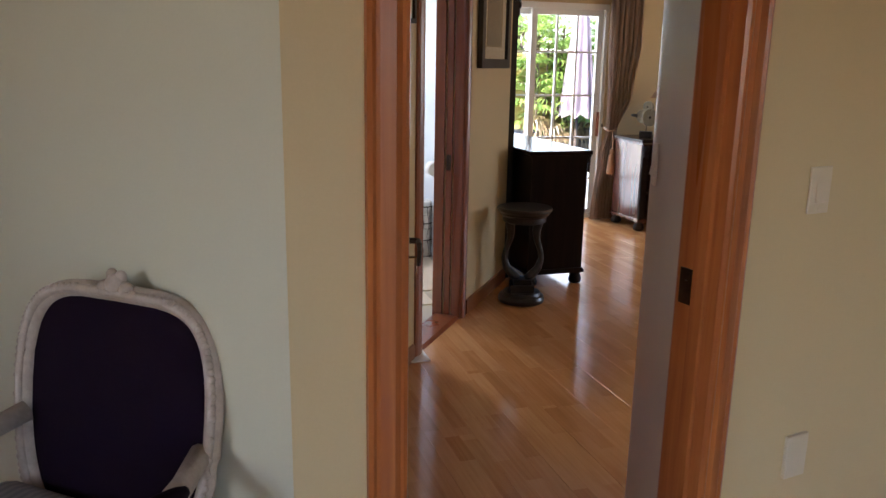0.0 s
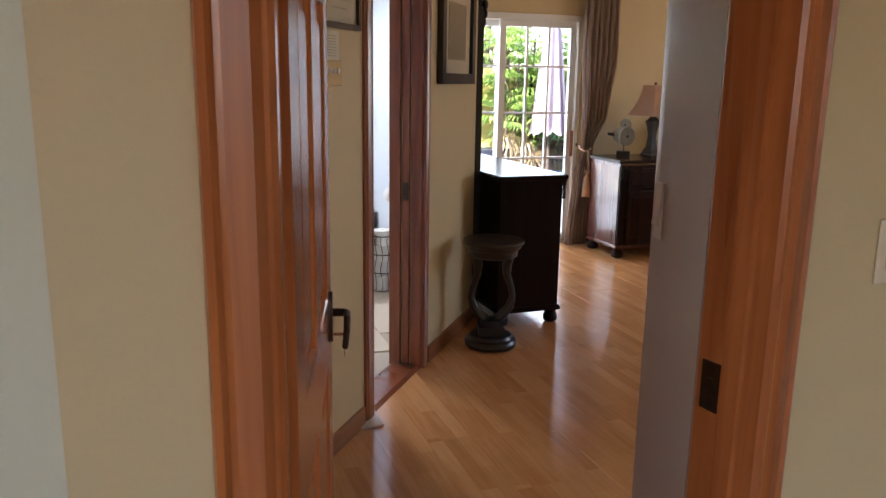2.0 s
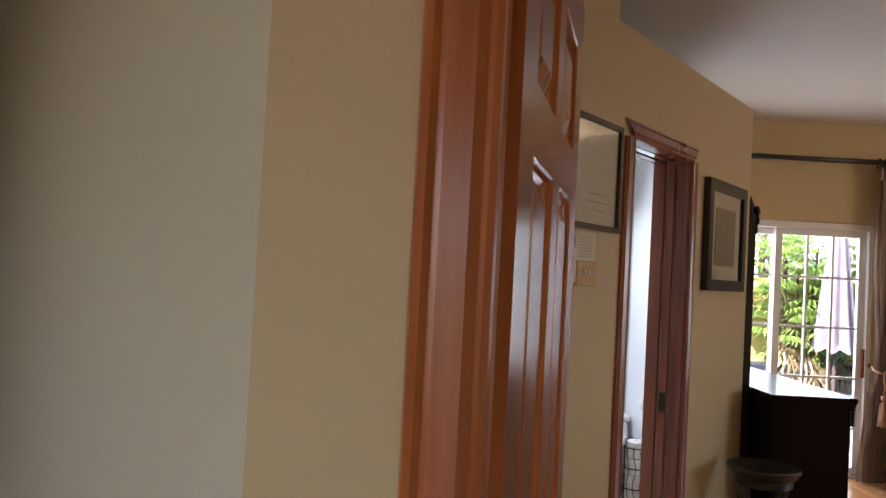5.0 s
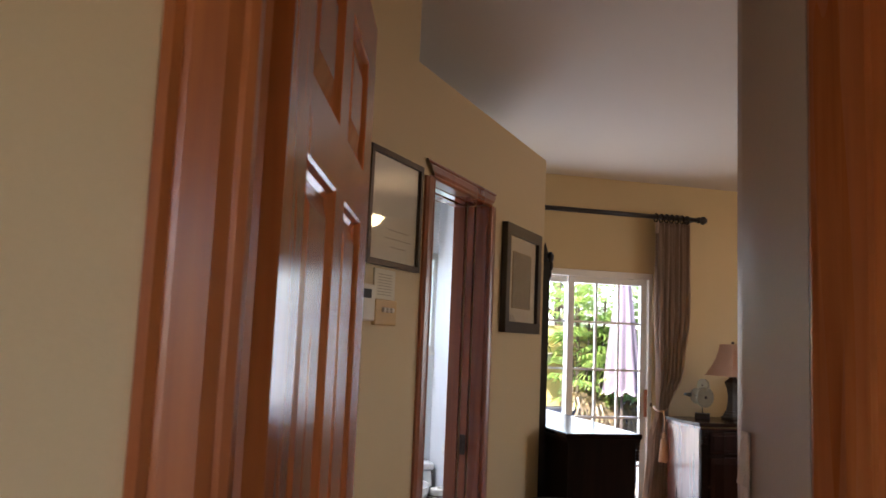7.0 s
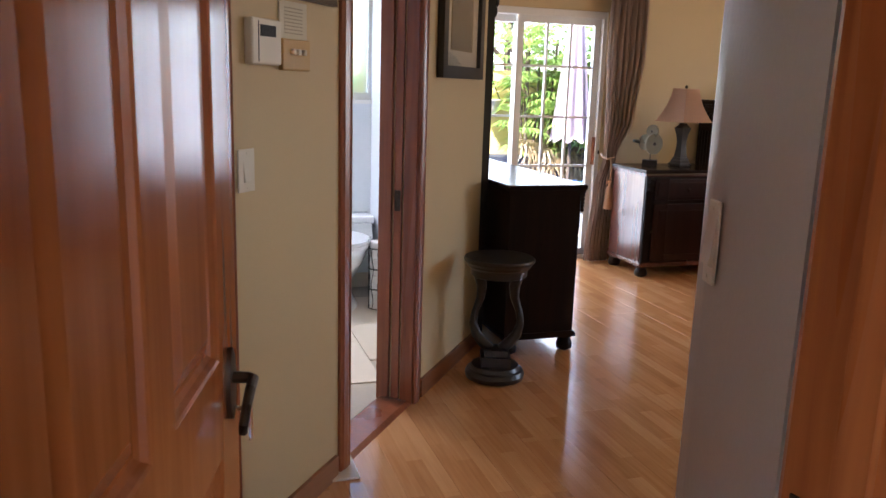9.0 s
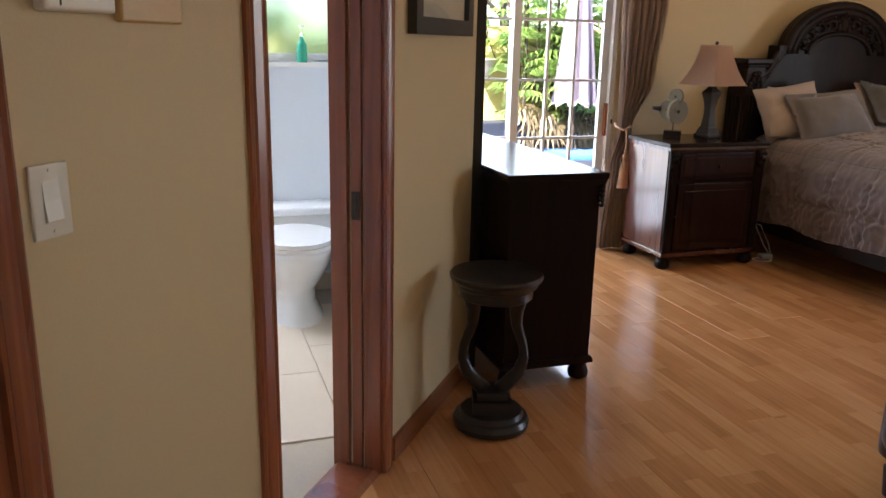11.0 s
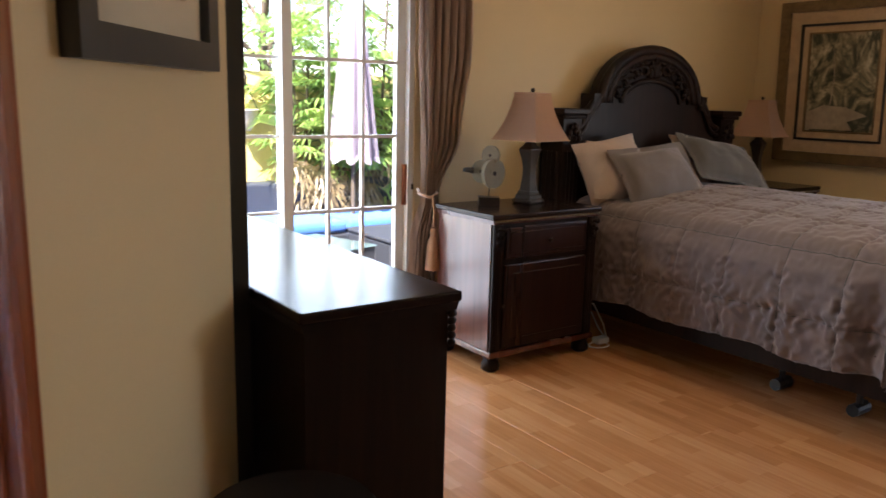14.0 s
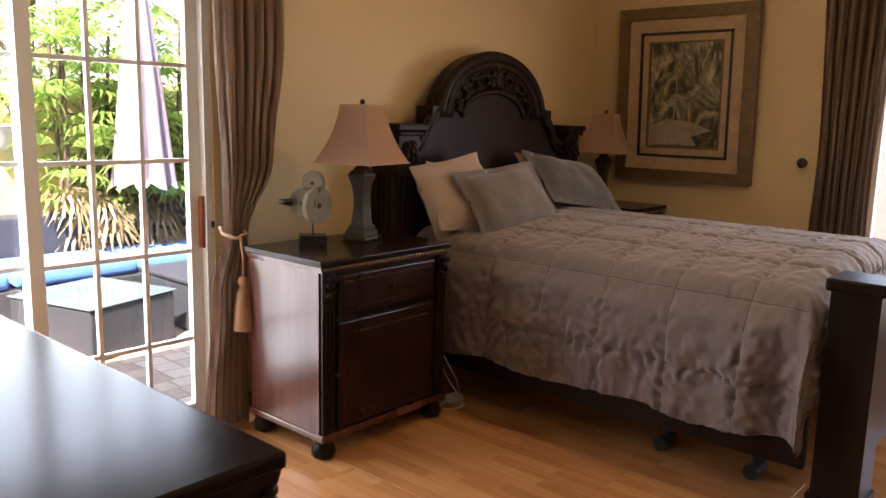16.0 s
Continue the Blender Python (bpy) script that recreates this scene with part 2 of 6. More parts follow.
PAINT = surface("warm_beige_wall_paint", (0.59, 0.445, 0.236), 0.55, 0.04, 0.8, 140, 0.10)
# greyer than the beige walls: glancing window sheen painted into the base colour
PAINT_SHEEN = surface("satin_wall_paint_greyed_for_sheen", (0.50, 0.44, 0.36), 0.36, 0.04, 0.8, 120, 0.12)
CREAM = surface("cream_wall_paint", (0.58, 0.53, 0.385), 0.6, 0.04, 0.8, 140, 0.10)
BATHPAINT = surface("pale_blue_grey_paint", (0.72, 0.75, 0.78), 0.5, 0.03, 0.8, 140, 0.08)
CEIL = surface("ceiling_paint", (0.62, 0.56, 0.485), 0.8, 0.03, 0.7, 220, 0.2)
EXT = surface("yellow_stucco", (0.72, 0.56, 0.22), 0.85, 0.10, 1.2, 70, 0.5)
TRIM = wood("cherry_stained_trim", (0.25, 0.062, 0.015), (0.50, 0.165, 0.042), (40, 40, 2.0), 0.28, 0.12, 0.08, 0.28)
TRIM_RED = wood("red_mahogany_trim", (0.17, 0.042, 0.014), (0.36, 0.105, 0.036), (40, 40, 2.0), 0.28, 0.45)
DOORWOOD = wood("varnished_cherry_door", (0.27, 0.066, 0.015), (0.50, 0.155, 0.038), (28, 28, 1.6), 0.18, 0.12, 0.08, 0.4)
BASEWOOD = wood("walnut_baseboard", (0.16, 0.05, 0.018), (0.30, 0.11, 0.04), (3, 3, 40), 0.35, 0.3)
ESPRESSO = wood("espresso_wood", (0.008, 0.005, 0.004), (0.026, 0.013, 0.009), (30, 30, 2), 0.40, 0.04, 0.08, 0.12)
ESPRESSO_TOP = wood("polished_espresso_top", (0.012, 0.007, 0.006), (0.030, 0.016, 0.012), (30, 2, 30), 0.19, 0.04, 0.08, 0.16)
# lighter than the nightstand fronts: reflected daylight put into the colour
MAHOGANY_LIT = wood("dark_mahogany_veneer_lit", (0.055, 0.016, 0.011), (0.15, 0.052, 0.036), (26, 26, 1.5), 0.24, 0.5)
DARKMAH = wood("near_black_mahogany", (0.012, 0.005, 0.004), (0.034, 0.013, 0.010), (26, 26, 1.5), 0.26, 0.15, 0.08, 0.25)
BLACKWOOD = wood("black_lacquered_wood", (0.006, 0.005, 0.005), (0.018, 0.012, 0.010), (30, 30, 3), 0.34, 0.3)
FLOORMAT = laminate()
SUBFLOOR = surface("dark_joint", (0.03, 0.014, 0.008), 0.9, 0.1, 2, 40, 0.1)
TILE = random_tone("cream_porcelain_tile", (0.70, 0.59, 0.46), (0.75, 0.64, 0.51), 0.3, 6.0)
GROUT = surface("grout", (0.54, 0.47, 0.38), 0.9, 0.1, 4, 60, 0.2)
PORCELAIN = surface("white_porcelain", (0.82, 0.82, 0.81), 0.09, 0.01, 2, 40, 0.0, coat=0.5)
WHITEVINYL = surface("white_vinyl_frame", (0.80, 0.78, 0.74), 0.4, 0.04, 2, 60, 0.05)
PLASTIC = surface("ivory_plastic", (0.70, 0.63, 0.50), 0.35, 0.03, 3, 60, 0.0)
BRONZE = surface("aged_bronze", (0.055, 0.038, 0.026), 0.35, 0.35, 25, 120, 0.1, metal=0.8)
CHROME = surface("chrome", (0.75, 0.75, 0.75), 0.12, 0.05, 5, 60, 0.0, metal=1.0)
BRASS = surface("brass", (0.55, 0.36, 0.12), 0.3, 0.2, 15, 90, 0.0, metal=1.0)
IRON = surface("black_iron", (0.02, 0.018, 0.016), 0.5, 0.3, 10, 90, 0.1, metal=0.6)
GLASS = clear_glass("window_glass")
PICGLASS = clear_glass("picture_glass", 0.03)
FROST = frosted("patterned_glass")
MIRROR = surface("mirror_silver", (0.85, 0.86, 0.86), 0.03, 0.0, 1, 20, 0.0, metal=1.0)
COMFORT = weave("taupe_microfibre_comforter", (0.195, 0.150, 0.134), 900, 0.72, 0.3, 0.06)
SHAM = weave("grey_taupe_sham", (0.155, 0.128, 0.113), 900, 0.75, 0.4, 0.06)
SHAM_DARK = weave("dark_grey_sham", (0.088, 0.079, 0.068), 900, 0.75, 0.4, 0.06)
LINEN = weave("cream_pillow_cotton", (0.42, 0.32, 0.25), 900, 0.85, 0.2, 0.05)
MATTRESS = weave("off_white_ticking", (0.55, 0.50, 0.44), 700, 0.9, 0.2, 0.05)
CURTAIN = stripes("striped_taupe_drapery", (0.56, 0.42, 0.32), (0.42, 0.31, 0.235), 9.0, (1, 1, 0.02), trans=0.4)
CURTAIN_DARK = stripes("striped_bronze_drapery", (0.22, 0.145, 0.095), (0.36, 0.265, 0.20), 11.0, (1, 1, 0.02), trans=0.3)
TASSEL = weave("apricot_silk_cord", (0.52, 0.30, 0.17), 400, 0.6, 0.5, 0.15)
SHADEFAB = weave("apricot_lampshade_linen", (0.60, 0.37, 0.24), 700, 0.9, 0.2, 0.05)
LAMPMETAL = surface("bronze_resin", (0.045, 0.030, 0.017), 0.5, 0.45, 18, 90, 0.2, metal=0.15, spec=0.3)
STONE = surface("pale_carved_stone", (0.20, 0.165, 0.10), 0.6, 0.25, 14, 90, 0.3)
PURPLE = weave("aubergine_upholstery", (0.010, 0.004, 0.010), 800, 0.9, 0.0, 0.12, 0.08)
SEATSTRIPE = stripes("striped_taupe_seat", (0.10, 0.075, 0.065), (0.17, 0.13, 0.11), 16.0)
CHAIRWOOD = surface("distressed_ivory_carved_wood", (0.42, 0.33, 0.26), 0.5, 0.28, 22, 90, 0.5)
LEATHER = surface("black_leather", (0.010, 0.010, 0.012), 0.3, 0.3, 8, 160, 0.25)
GOLDFRAME = surface("antique_bronze_frame", (0.16, 0.105, 0.045), 0.4, 0.4, 16, 80, 0.4, metal=0.3)
LINER = surface("marbled_tan_liner", (0.42, 0.29, 0.165), 0.6, 0.22, 14, 70, 0.15)
MATBOARD = surface("cream_mat_board", (0.62, 0.56, 0.44), 0.8, 0.04, 5, 120, 0.05)
PALMART = landscape("palm_landscape_painting", [(0.34, (0.010, 0.010, 0.006)), (0.45, (0.05, 0.05, 0.025)), (0.53, (0.20, 0.17, 0.095)), (0.64, (0.50, 0.42, 0.29))], 6.5, (1, 1, 0.6))
PATHART = surface("painted_sandy_path", (0.30, 0.235, 0.16), 0.6, 0.35, 12, 50, 0.1)
GREYART = landscape("grey_etching", [(0.30, (0.04, 0.034, 0.026)), (0.55, (0.14, 0.12, 0.09)), (0.75, (0.30, 0.27, 0.21))], 9.0)
PAPER = surface("aged_certificate_paper", (0.66, 0.60, 0.46), 0.7, 0.05, 6, 90, 0.03)
INK = surface("brown_ink", (0.42, 0.36, 0.26), 0.7, 0.1, 20, 60, 0.0)
WICKER = surface("charcoal_wicker", (0.030, 0.032, 0.040), 0.65, 0.5, 60, 160, 0.8)
CUSHION = weave("blue_outdoor_cushion", (0.06, 0.17, 0.52), 600, 0.9, 0.2, 0.1)
CANVAS = weave("faded_lavender_canvas", (0.42, 0.34, 0.40), 700, 0.9, 0.1, 0.08)
PAVER = random_tone("tumbled_paver", (0.30, 0.20, 0.14), (0.58, 0.47, 0.37), 0.85, 25.0)
SAND = surface("joint_sand", (0.30, 0.24, 0.17), 0.95, 0.15, 6, 90, 0.4)
PALMLEAF = leafy("palm_leaf_green", (0.14, 0.26, 0.05), (0.40, 0.52, 0.13), 0.55)
DRYLEAF = leafy("dry_palm_leaf", (0.16, 0.11, 0.055), (0.34, 0.25, 0.13), 0.3)
TREELEAF = leafy("tree_leaf_green", (0.12, 0.22, 0.045), (0.34, 0.44, 0.14), 0.5)
BARK = surface("palm_fibre_bark", (0.10, 0.07, 0.045), 0.9, 0.35, 12, 60, 0.6)
SOIL = surface("garden_soil", (0.09, 0.06, 0.04), 0.95, 0.3, 5, 50, 0.6)
GREENPLASTIC = surface("green_bottle_plastic", (0.04, 0.38, 0.22), 0.2, 0.05, 10, 60, 0.0)
WHITECABLE = surface("white_cable", (0.65, 0.63, 0.60), 0.4, 0.05, 10, 60, 0.0)
BLACKPLASTIC = surface("black_plastic", (0.012, 0.012, 0.012), 0.4, 0.2, 10, 60, 0.0)
TISSUE = surface("white_paper_roll", (0.80, 0.78, 0.75), 0.9, 0.03, 10, 120, 0.2)
TERRACOTTA = surface("glazed_planter", (0.45, 0.36, 0.28), 0.4, 0.3, 20, 60, 0.2)


# ---- mesh helpers ----
def link(name, bm, material, parent=None, label="", smooth=False, bevel=0.0):
    me = bpy.data.meshes.new(name)
    if bevel:
        bmesh.ops.bevel(bm, geom=[e for e in bm.edges if e.is_manifold and e.calc_face_angle(0) > 0.5], offset=bevel, segments=2, affect="EDGES", profile=0.6)
    bmesh.ops.recalc_face_normals(bm, faces=bm.faces)
    bm.to_mesh(me)
    bm.free()
    me.materials.append(material)
    if smooth:
        for p in me.polygons:
            p.use_smooth = True
    ob = new(name, me)
    if parent:
        ob.parent = parent
    if label:
        ob["label"] = label
    return ob


def part(name, bm, material, parent, label="", smooth=False, bevel=0.0):
    return link(name, bm, material, parent, label, smooth, bevel)


def thing(name, m, label, category, group="", kind=""):
    ob = new(name)
    ob.matrix_world = m
    return tagged(ob, label, category, group, kind)


def at_uv(u, v, z=0.0, turn=0.0):
    p = P(u, v, z)
    return pose(p.x, p.y, p.z, 0, 0, ROT + turn)


def box(a, b, bm=None):
    bm = bm or bmesh.new()
    vs = [bm.verts.new((x, y, z)) for x in (a[0], b[0]) for y in (a[1], b[1]) for z in (a[2], b[2])]
    for f in ((0, 1, 3, 2), (4, 6, 7, 5), (0, 4, 5, 1), (2, 3, 7, 6), (0, 2, 6, 4), (1, 5, 7, 3)):
        bm.faces.new([vs[i] for i in f])
    return bm


def prism(points, lo, hi, axis="z", bm=None):
    """A flat outline (list of 2D points) given thickness along an axis."""
    bm = bm or bmesh.new()
    put = {"z": lambda p, h: (p[0], p[1], h), "y": lambda p, h: (p[0], h, p[1]), "x": lambda p, h: (h, p[0], p[1])}[axis]
    a, b = [bm.verts.new(put(p, lo)) for p in points], [bm.verts.new(put(p, hi)) for p in points]
    n = len(points)
    bm.faces.new(a)
    bm.faces.new(b[::-1])
    for i in range(n):
        bm.faces.new((a[i], a[(i + 1) % n], b[(i + 1) % n], b[i]))
    return bm


def lathe(profile, seg=24, at=(0, 0), bm=None, ribs=0, depth=0.0, square=0.0):
    """A turned shape from (radius, height) pairs; ribs flute it."""
    bm = bm or bmesh.new()
    rings = []
    for r, z in profile:
        ring = []
        for i in range(seg):
            a = 2 * math.pi * i / seg
            k = 1 + (depth * math.cos(ribs * a) if ribs else 0)
            ring.append(bm.verts.new((at[0] + r * k * math.cos(a), at[1] + r * k * math.sin(a), z)))
        rings.append(ring)
    for p, q in zip(rings, rings[1:]):
        for i in range(seg):
            bm.faces.new((p[i], p[(i + 1) % seg], q[(i + 1) % seg], q[i]))
    bm.faces.new(rings[0][::-1])
    bm.faces.new(rings[-1])
    return bm


def tube(path, radius, seg=8, bm=None, flat=1.0):
    """A round bar along a path; radius may be a function of 0..1."""
    bm = bm or bmesh.new()
    path = [Vector(p) for p in path]
    rings, n = [], len(path)
    up = Vector((0.13, 0.21, 0.97))
    for i, p in enumerate(path):
        d = (path[min(i + 1, n - 1)] - path[max(i - 1, 0)]).normalized()
        s = d.cross(up)
        if s.length < 0.05:
            s = d.cross(Vector((1, 0.1, 0)))
        s.normalize()
        t = s.cross(d)
        r = radius(i / (n - 1)) if callable(radius) else radius
        rings.append([bm.verts.new(p + (s * math.cos(2 * math.pi * k / seg) + t * math.sin(2 * math.pi * k / seg) * flat) * r) for k in range(seg)])
    for p, q in zip(rings, rings[1:]):
        for k in range(seg):
            bm.faces.new((p[k], p[(k + 1) % seg], q[(k + 1) % seg], q[k]))
    bm.faces.new(rings[0][::-1])
    bm.faces.new(rings[-1])
    return bm


def blob(at, r, bm=None, seg=10):
    """A small rounded lump with three radii."""
    bm = bm or bmesh.new()
    made = bmesh.ops.create_uvsphere(bm, u_segments=seg, v_segments=max(5, seg // 2 + 1), radius=1.0)
    for v in made["verts"]:
        v.co = Vector((v.co.x * r[0] + at[0], v.co.y * r[1] + at[1], v.co.z * r[2] + at[2]))
    return bm


def sheet(nu, nv, fn, bm=None, thick=0.0):
    bm = bm or bmesh.new()
    g = [[bm.verts.new(fn(i / nu, j / nv)) for j in range(nv + 1)] for i in range(nu + 1)]
    for i in range(nu):
        for j in range(nv):
            bm.faces.new((g[i][j], g[i + 1][j], g[i + 1][j + 1], g[i][j + 1]))
    if thick:
        bmesh.ops.solidify(bm, geom=list(bm.faces), thickness=thick)
    return bm


def rounded_box(a, b, r, bm=None, seg=3):
    bm = box(a, b, bm)
    bmesh.ops.bevel(bm, geom=list(bm.edges), offset=r, segments=seg, affect="EDGES", profile=0.5)
    return bm


def frame_bars(w, h, bar, d0, d1, axis="y", lift=0.0):
    """Mitred picture-frame outline centred on 0, from z = lift, lying in the plane across the axis."""
    bm = bmesh.new()
    o = [(-w / 2, lift), (w / 2, lift), (w / 2, lift + h), (-w / 2, lift + h)]
    i = [(-w / 2 + bar, lift + bar), (w / 2 - bar, lift + bar), (w / 2 - bar, lift + h - bar), (-w / 2 + bar, lift + h - bar)]
    put = (lambda p, k: (p[0], k, p[1])) if axis == "y" else (lambda p, k: (k, p[0], p[1]))
    va = [[bm.verts.new(put(p, k)) for p in ring] for k in (d0, d1) for ring in (o, i)]
    for s in range(4):
        t = (s + 1) % 4
        for q in ((va[0], va[1]), (va[1], va[3]), (va[3], va[2]), (va[2], va[0])):
            bm.faces.new((q[0][s], q[0][t], q[1][t], q[1][s]))
    return bm


def structure(name, bm, material, m=None, label="", category="", smooth=False, bevel=0.0):
    ob = link(name, bm, material, smooth=smooth, bevel=bevel)
    if m is not None:
        ob.matrix_world = m
    return tagged(ob, label, category or name.split("_")[0], kind="structure")


# ---- the large structure ----
H = 2.83
UVM = UV()
E0, EANG = Vector((-0.477, 1.371, 0)), 47.4
ENTRY = pose(E0.x, E0.y, 0, 0, 0, EANG)  # x along the entry wall, y through it into the bedroom

structure("floor", box((-2.5, -1.9, -0.09), (7.35, 7.05, -0.012)), SUBFLOOR, UVM, "dark underlay below the wooden floor boards", "floor")
structure("ceiling", box((-2.5, -1.9, H), (7.35, 7.05, H + 0.1)), CEIL, UVM, "plain off-white painted ceiling", "ceiling")

# wall with the sliding door and the headboard
D0, D1, DH = 2.20, 3.975, 2.03
bm = box((2.0, 6.85, -0.02), (D0, 7.05, H))
box((D1, 6.85, -0.02), (7.35, 7.05, H), bm)
box((D0, 6.85, DH), (D1, 7.05, H), bm)
structure("wall_north", bm, PAINT, UVM, "warm beige painted bedroom wall behind the bed", "wall")
# wall with the palm painting and a curtained window
bm = box((7.15, 5.0, -0.02), (7.35, 6.85, H))
box((7.15, 1.9, -0.02), (7.35, 3.0, H), bm)
box((7.15, 3.0, 2.1), (7.35, 5.0, H), bm)
box((7.15, 3.0, -0.02), (7.35, 5.0, 0.35), bm)
structure("wall_east", bm, PAINT, UVM, "warm beige painted wall with a curtained window", "wall")
structure("wall_south", box((1.55, 1.90, -0.02), (7.15, 2.02, H)), PAINT, UVM, "warm beige painted bedroom wall", "wall")
# short return beside the entry, with a rounded end; window sheen coloured in
bm = prism([(1.335, 1.67), (1.555, 1.67), (1.555, 2.02), (1.498, 2.02), (1.478, 2.016), (1.459, 2.007), (1.443, 1.993), (1.431, 1.976), (1.423, 1.958), (1.416, 1.94)], -0.02, H)
structure("wall_return", bm, PAINT_SHEEN, UVM, "short satin-painted wall end beside the entry door, greyed for window sheen", "wall")

# entry wall, in its own axes
OP0, OP1, OPH = 0.082, 0.880, 2.04
bm = box((-0.145, 0, -0.02), (OP0 - 0.02, 0.115, H))
box((OP1 + 0.02, 0, -0.02), (3.2, 0.115, H), bm)
box((OP0 - 0.02, 0, OPH + 0.02), (OP1 + 0.02, 0.115, H), bm)
structure("wall_entry", bm, PAINT, ENTRY, "warm beige wall around the bedroom entry door", "wall")
# wall behind the armchair
LW = 163.0
LEFTM = E0 + Vector((math.cos(radians(EANG)), math.sin(radians(EANG)), 0)) * -0.145
bm = box((0.0, -0.12, -0.02), (3.3, 0.0, H))
structure("wall_left", bm, CREAM, pose(LEFTM.x, LEFTM.y, 0, 0, 0, LW), "cream painted wall behind the armchair", "wall")

# hall wall with the bathroom door
BX0, BX1 = -1.47, -1.30
B0, B1, BH, STEP, YEND, LOW = 3.675, 4.305, 2.03, 3.51, 5.24, 2.46
bm = box((BX0, 1.64, -0.02), (BX1, STEP, H))
box((BX0, STEP, -0.02), (BX1, B0 - 0.02, LOW), bm)
box((BX0, B1 + 0.02, -0.02), (BX1, YEND, LOW), bm)
box((BX0, B0 - 0.02, BH + 0.02), (BX1, B1 + 0.02, LOW), bm)
structure("wall_hall", bm, PAINT, None, "warm beige wall with the bathroom door, low ledge above", "wall")
structure("wall_bath_side", box((2.03, 4.99, -0.02), (2.203, 6.85, LOW)), PAINT, UVM, "warm beige wall behind the dresser", "wall")
# bathroom shell
BV = 6.28
bm = box((0.1, BV, -0.02), (1.19, BV + 0.2, LOW))
box((1.93, BV, -0.02), (2.03, BV + 0.2, LOW), bm)
box((1.19, BV, -0.02), (1.93, BV + 0.2, 1.30), bm)
box((1.19, BV, 2.02), (1.93, BV + 0.2, LOW), bm)
structure("wall_bath_back", bm, BATHPAINT, UVM, "pale blue-grey bathroom wall with a window", "wall")
structure("wall_bath_right", box((1.90, 4.95, 0), (2.025, BV, LOW)), BATHPAINT, UVM, "pale blue-grey bathroom wall", "wall")
structure("wall_bath_left", box((0.0, 2.75, 0), (0.1, BV, LOW)), BATHPAINT, UVM, "pale blue-grey bathroom wall", "wall")
structure("wall_bath_front", box((-1.482, 2.2, 0.0), (-1.474, B0 - 0.03, LOW)), BATHPAINT, None, "pale blue-grey bathroom wall", "wall")
cor = [(-1.48, 3.51), (-1.48, 5.0)] + [tuple(P(u, v).xy) for u, v in ((2.02, 5.0), (2.02, 6.48), (0.1, 6.48), (0.1, 2.75))]
structure("bathroom_ceiling", prism(cor, 2.40, LOW - 0.004), CEIL, None, "plain white bathroom ceiling", "ceiling")
# front room shell
bm = box((-2.5, -1.9, -0.02), (-2.35, -0.9, H))
box((-2.5, 0.7, -0.02), (-2.35, 4.25, H), bm)
box((-2.5, -0.9, -0.02), (-2.35, 0.7, 0.8), bm)
box((-2.5, -0.9, 2.2), (-2.35, 0.7, H), bm)
structure("wall_front_west", bm, CREAM, UVM, "cream painted front-room wall", "wall")
structure("wall_front_north", box((-2.35, 4.1, -0.02), (-0.62, 4.25, H)), CREAM, UVM, "cream painted front-room wall", "wall")
bm = box((-2.35, -1.9, -0.02), (-0.08, -1.75, H))
box((2.08, -1.9, -0.02), (3.4, -1.75, H), bm)
box((-0.08, -1.9, 2.08), (2.08, -1.75, H), bm)
structure("wall_front_south", bm, CREAM, UVM, "cream painted front-room wall", "wall")
structure("wall_front_east", box((3.25, -1.75, -0.02), (3.4, 1.88, H)), CREAM, UVM, "cream painted front-room wall", "wall")

# unseen slab, added so its overhang blocks sun at the front-room openings
bm = box((-4.6, -3.5, H + 0.1), (7.6, 6.95, H + 0.22))
structure("roof", bm, EXT, UVM, "unseen flat roof added to keep direct sun out of the front room", "roof")

# baseboards
structure("baseboard", box((BX1, B1 + 0.10, 0), (BX1 + 0.014, YEND, 0.085)), BASEWOOD, None, "narrow stained wood baseboard", "baseboard", bevel=0.004)
structure("baseboard", box((BX1, 1.9, 0), (BX1 + 0.014, B0 - 0.09, 0.085)), BASEWOOD, None, "narrow stained wood baseboard", "baseboard", bevel=0.004)
structure("baseboard", box((D1 + 0.05, 6.836, 0), (7.15, 6.85, 0.085)), BASEWOOD, UVM, "narrow stained wood baseboard", "baseboard", bevel=0.004)


# ---- doors and windows ----
def casing_profile(w, d):
    """Moulded casing section, 0..w across and 0..-d proud."""
    return [(0, 0), (0, -d * 0.55), (w * 0.10, -d * 0.75), (w * 0.2, -d * 0.55), (w * 0.28, -d * 0.8), (w * 0.62, -d), (w * 0.78, -d * 0.8), (w * 0.84, -d * 0.95), (w * 0.94, -d * 0.9), (w, -d * 0.5), (w, 0)]


def casing(parent, x_outer, sign, z1, material, w=0.082, d=0.022, y0=0.0, flip=1):
    pts = [(x_outer + sign * px, y0 + flip * py) for px, py in casing_profile(w, d)]
    part("casing", prism(pts, 0.0, z1), material, parent)


def casing_head(parent, x0, x1, z0, material, w=0.082, d=0.022, y0=0.0, flip=1):
    bm = bmesh.new()
    rings = []
    for x, s in ((x0, 1), (x1, -1)):
        rings.append([bm.verts.new((x + s * px, y0 + flip * py, z0 + w - px)) for px, py in casing_profile(w, d)])
    n = len(rings[0])
    for i in range(n - 1):
        bm.faces.new((rings[0][i], rings[0][i + 1], rings[1][i + 1], rings[1][i]))
    part("casing", bm, material, parent)


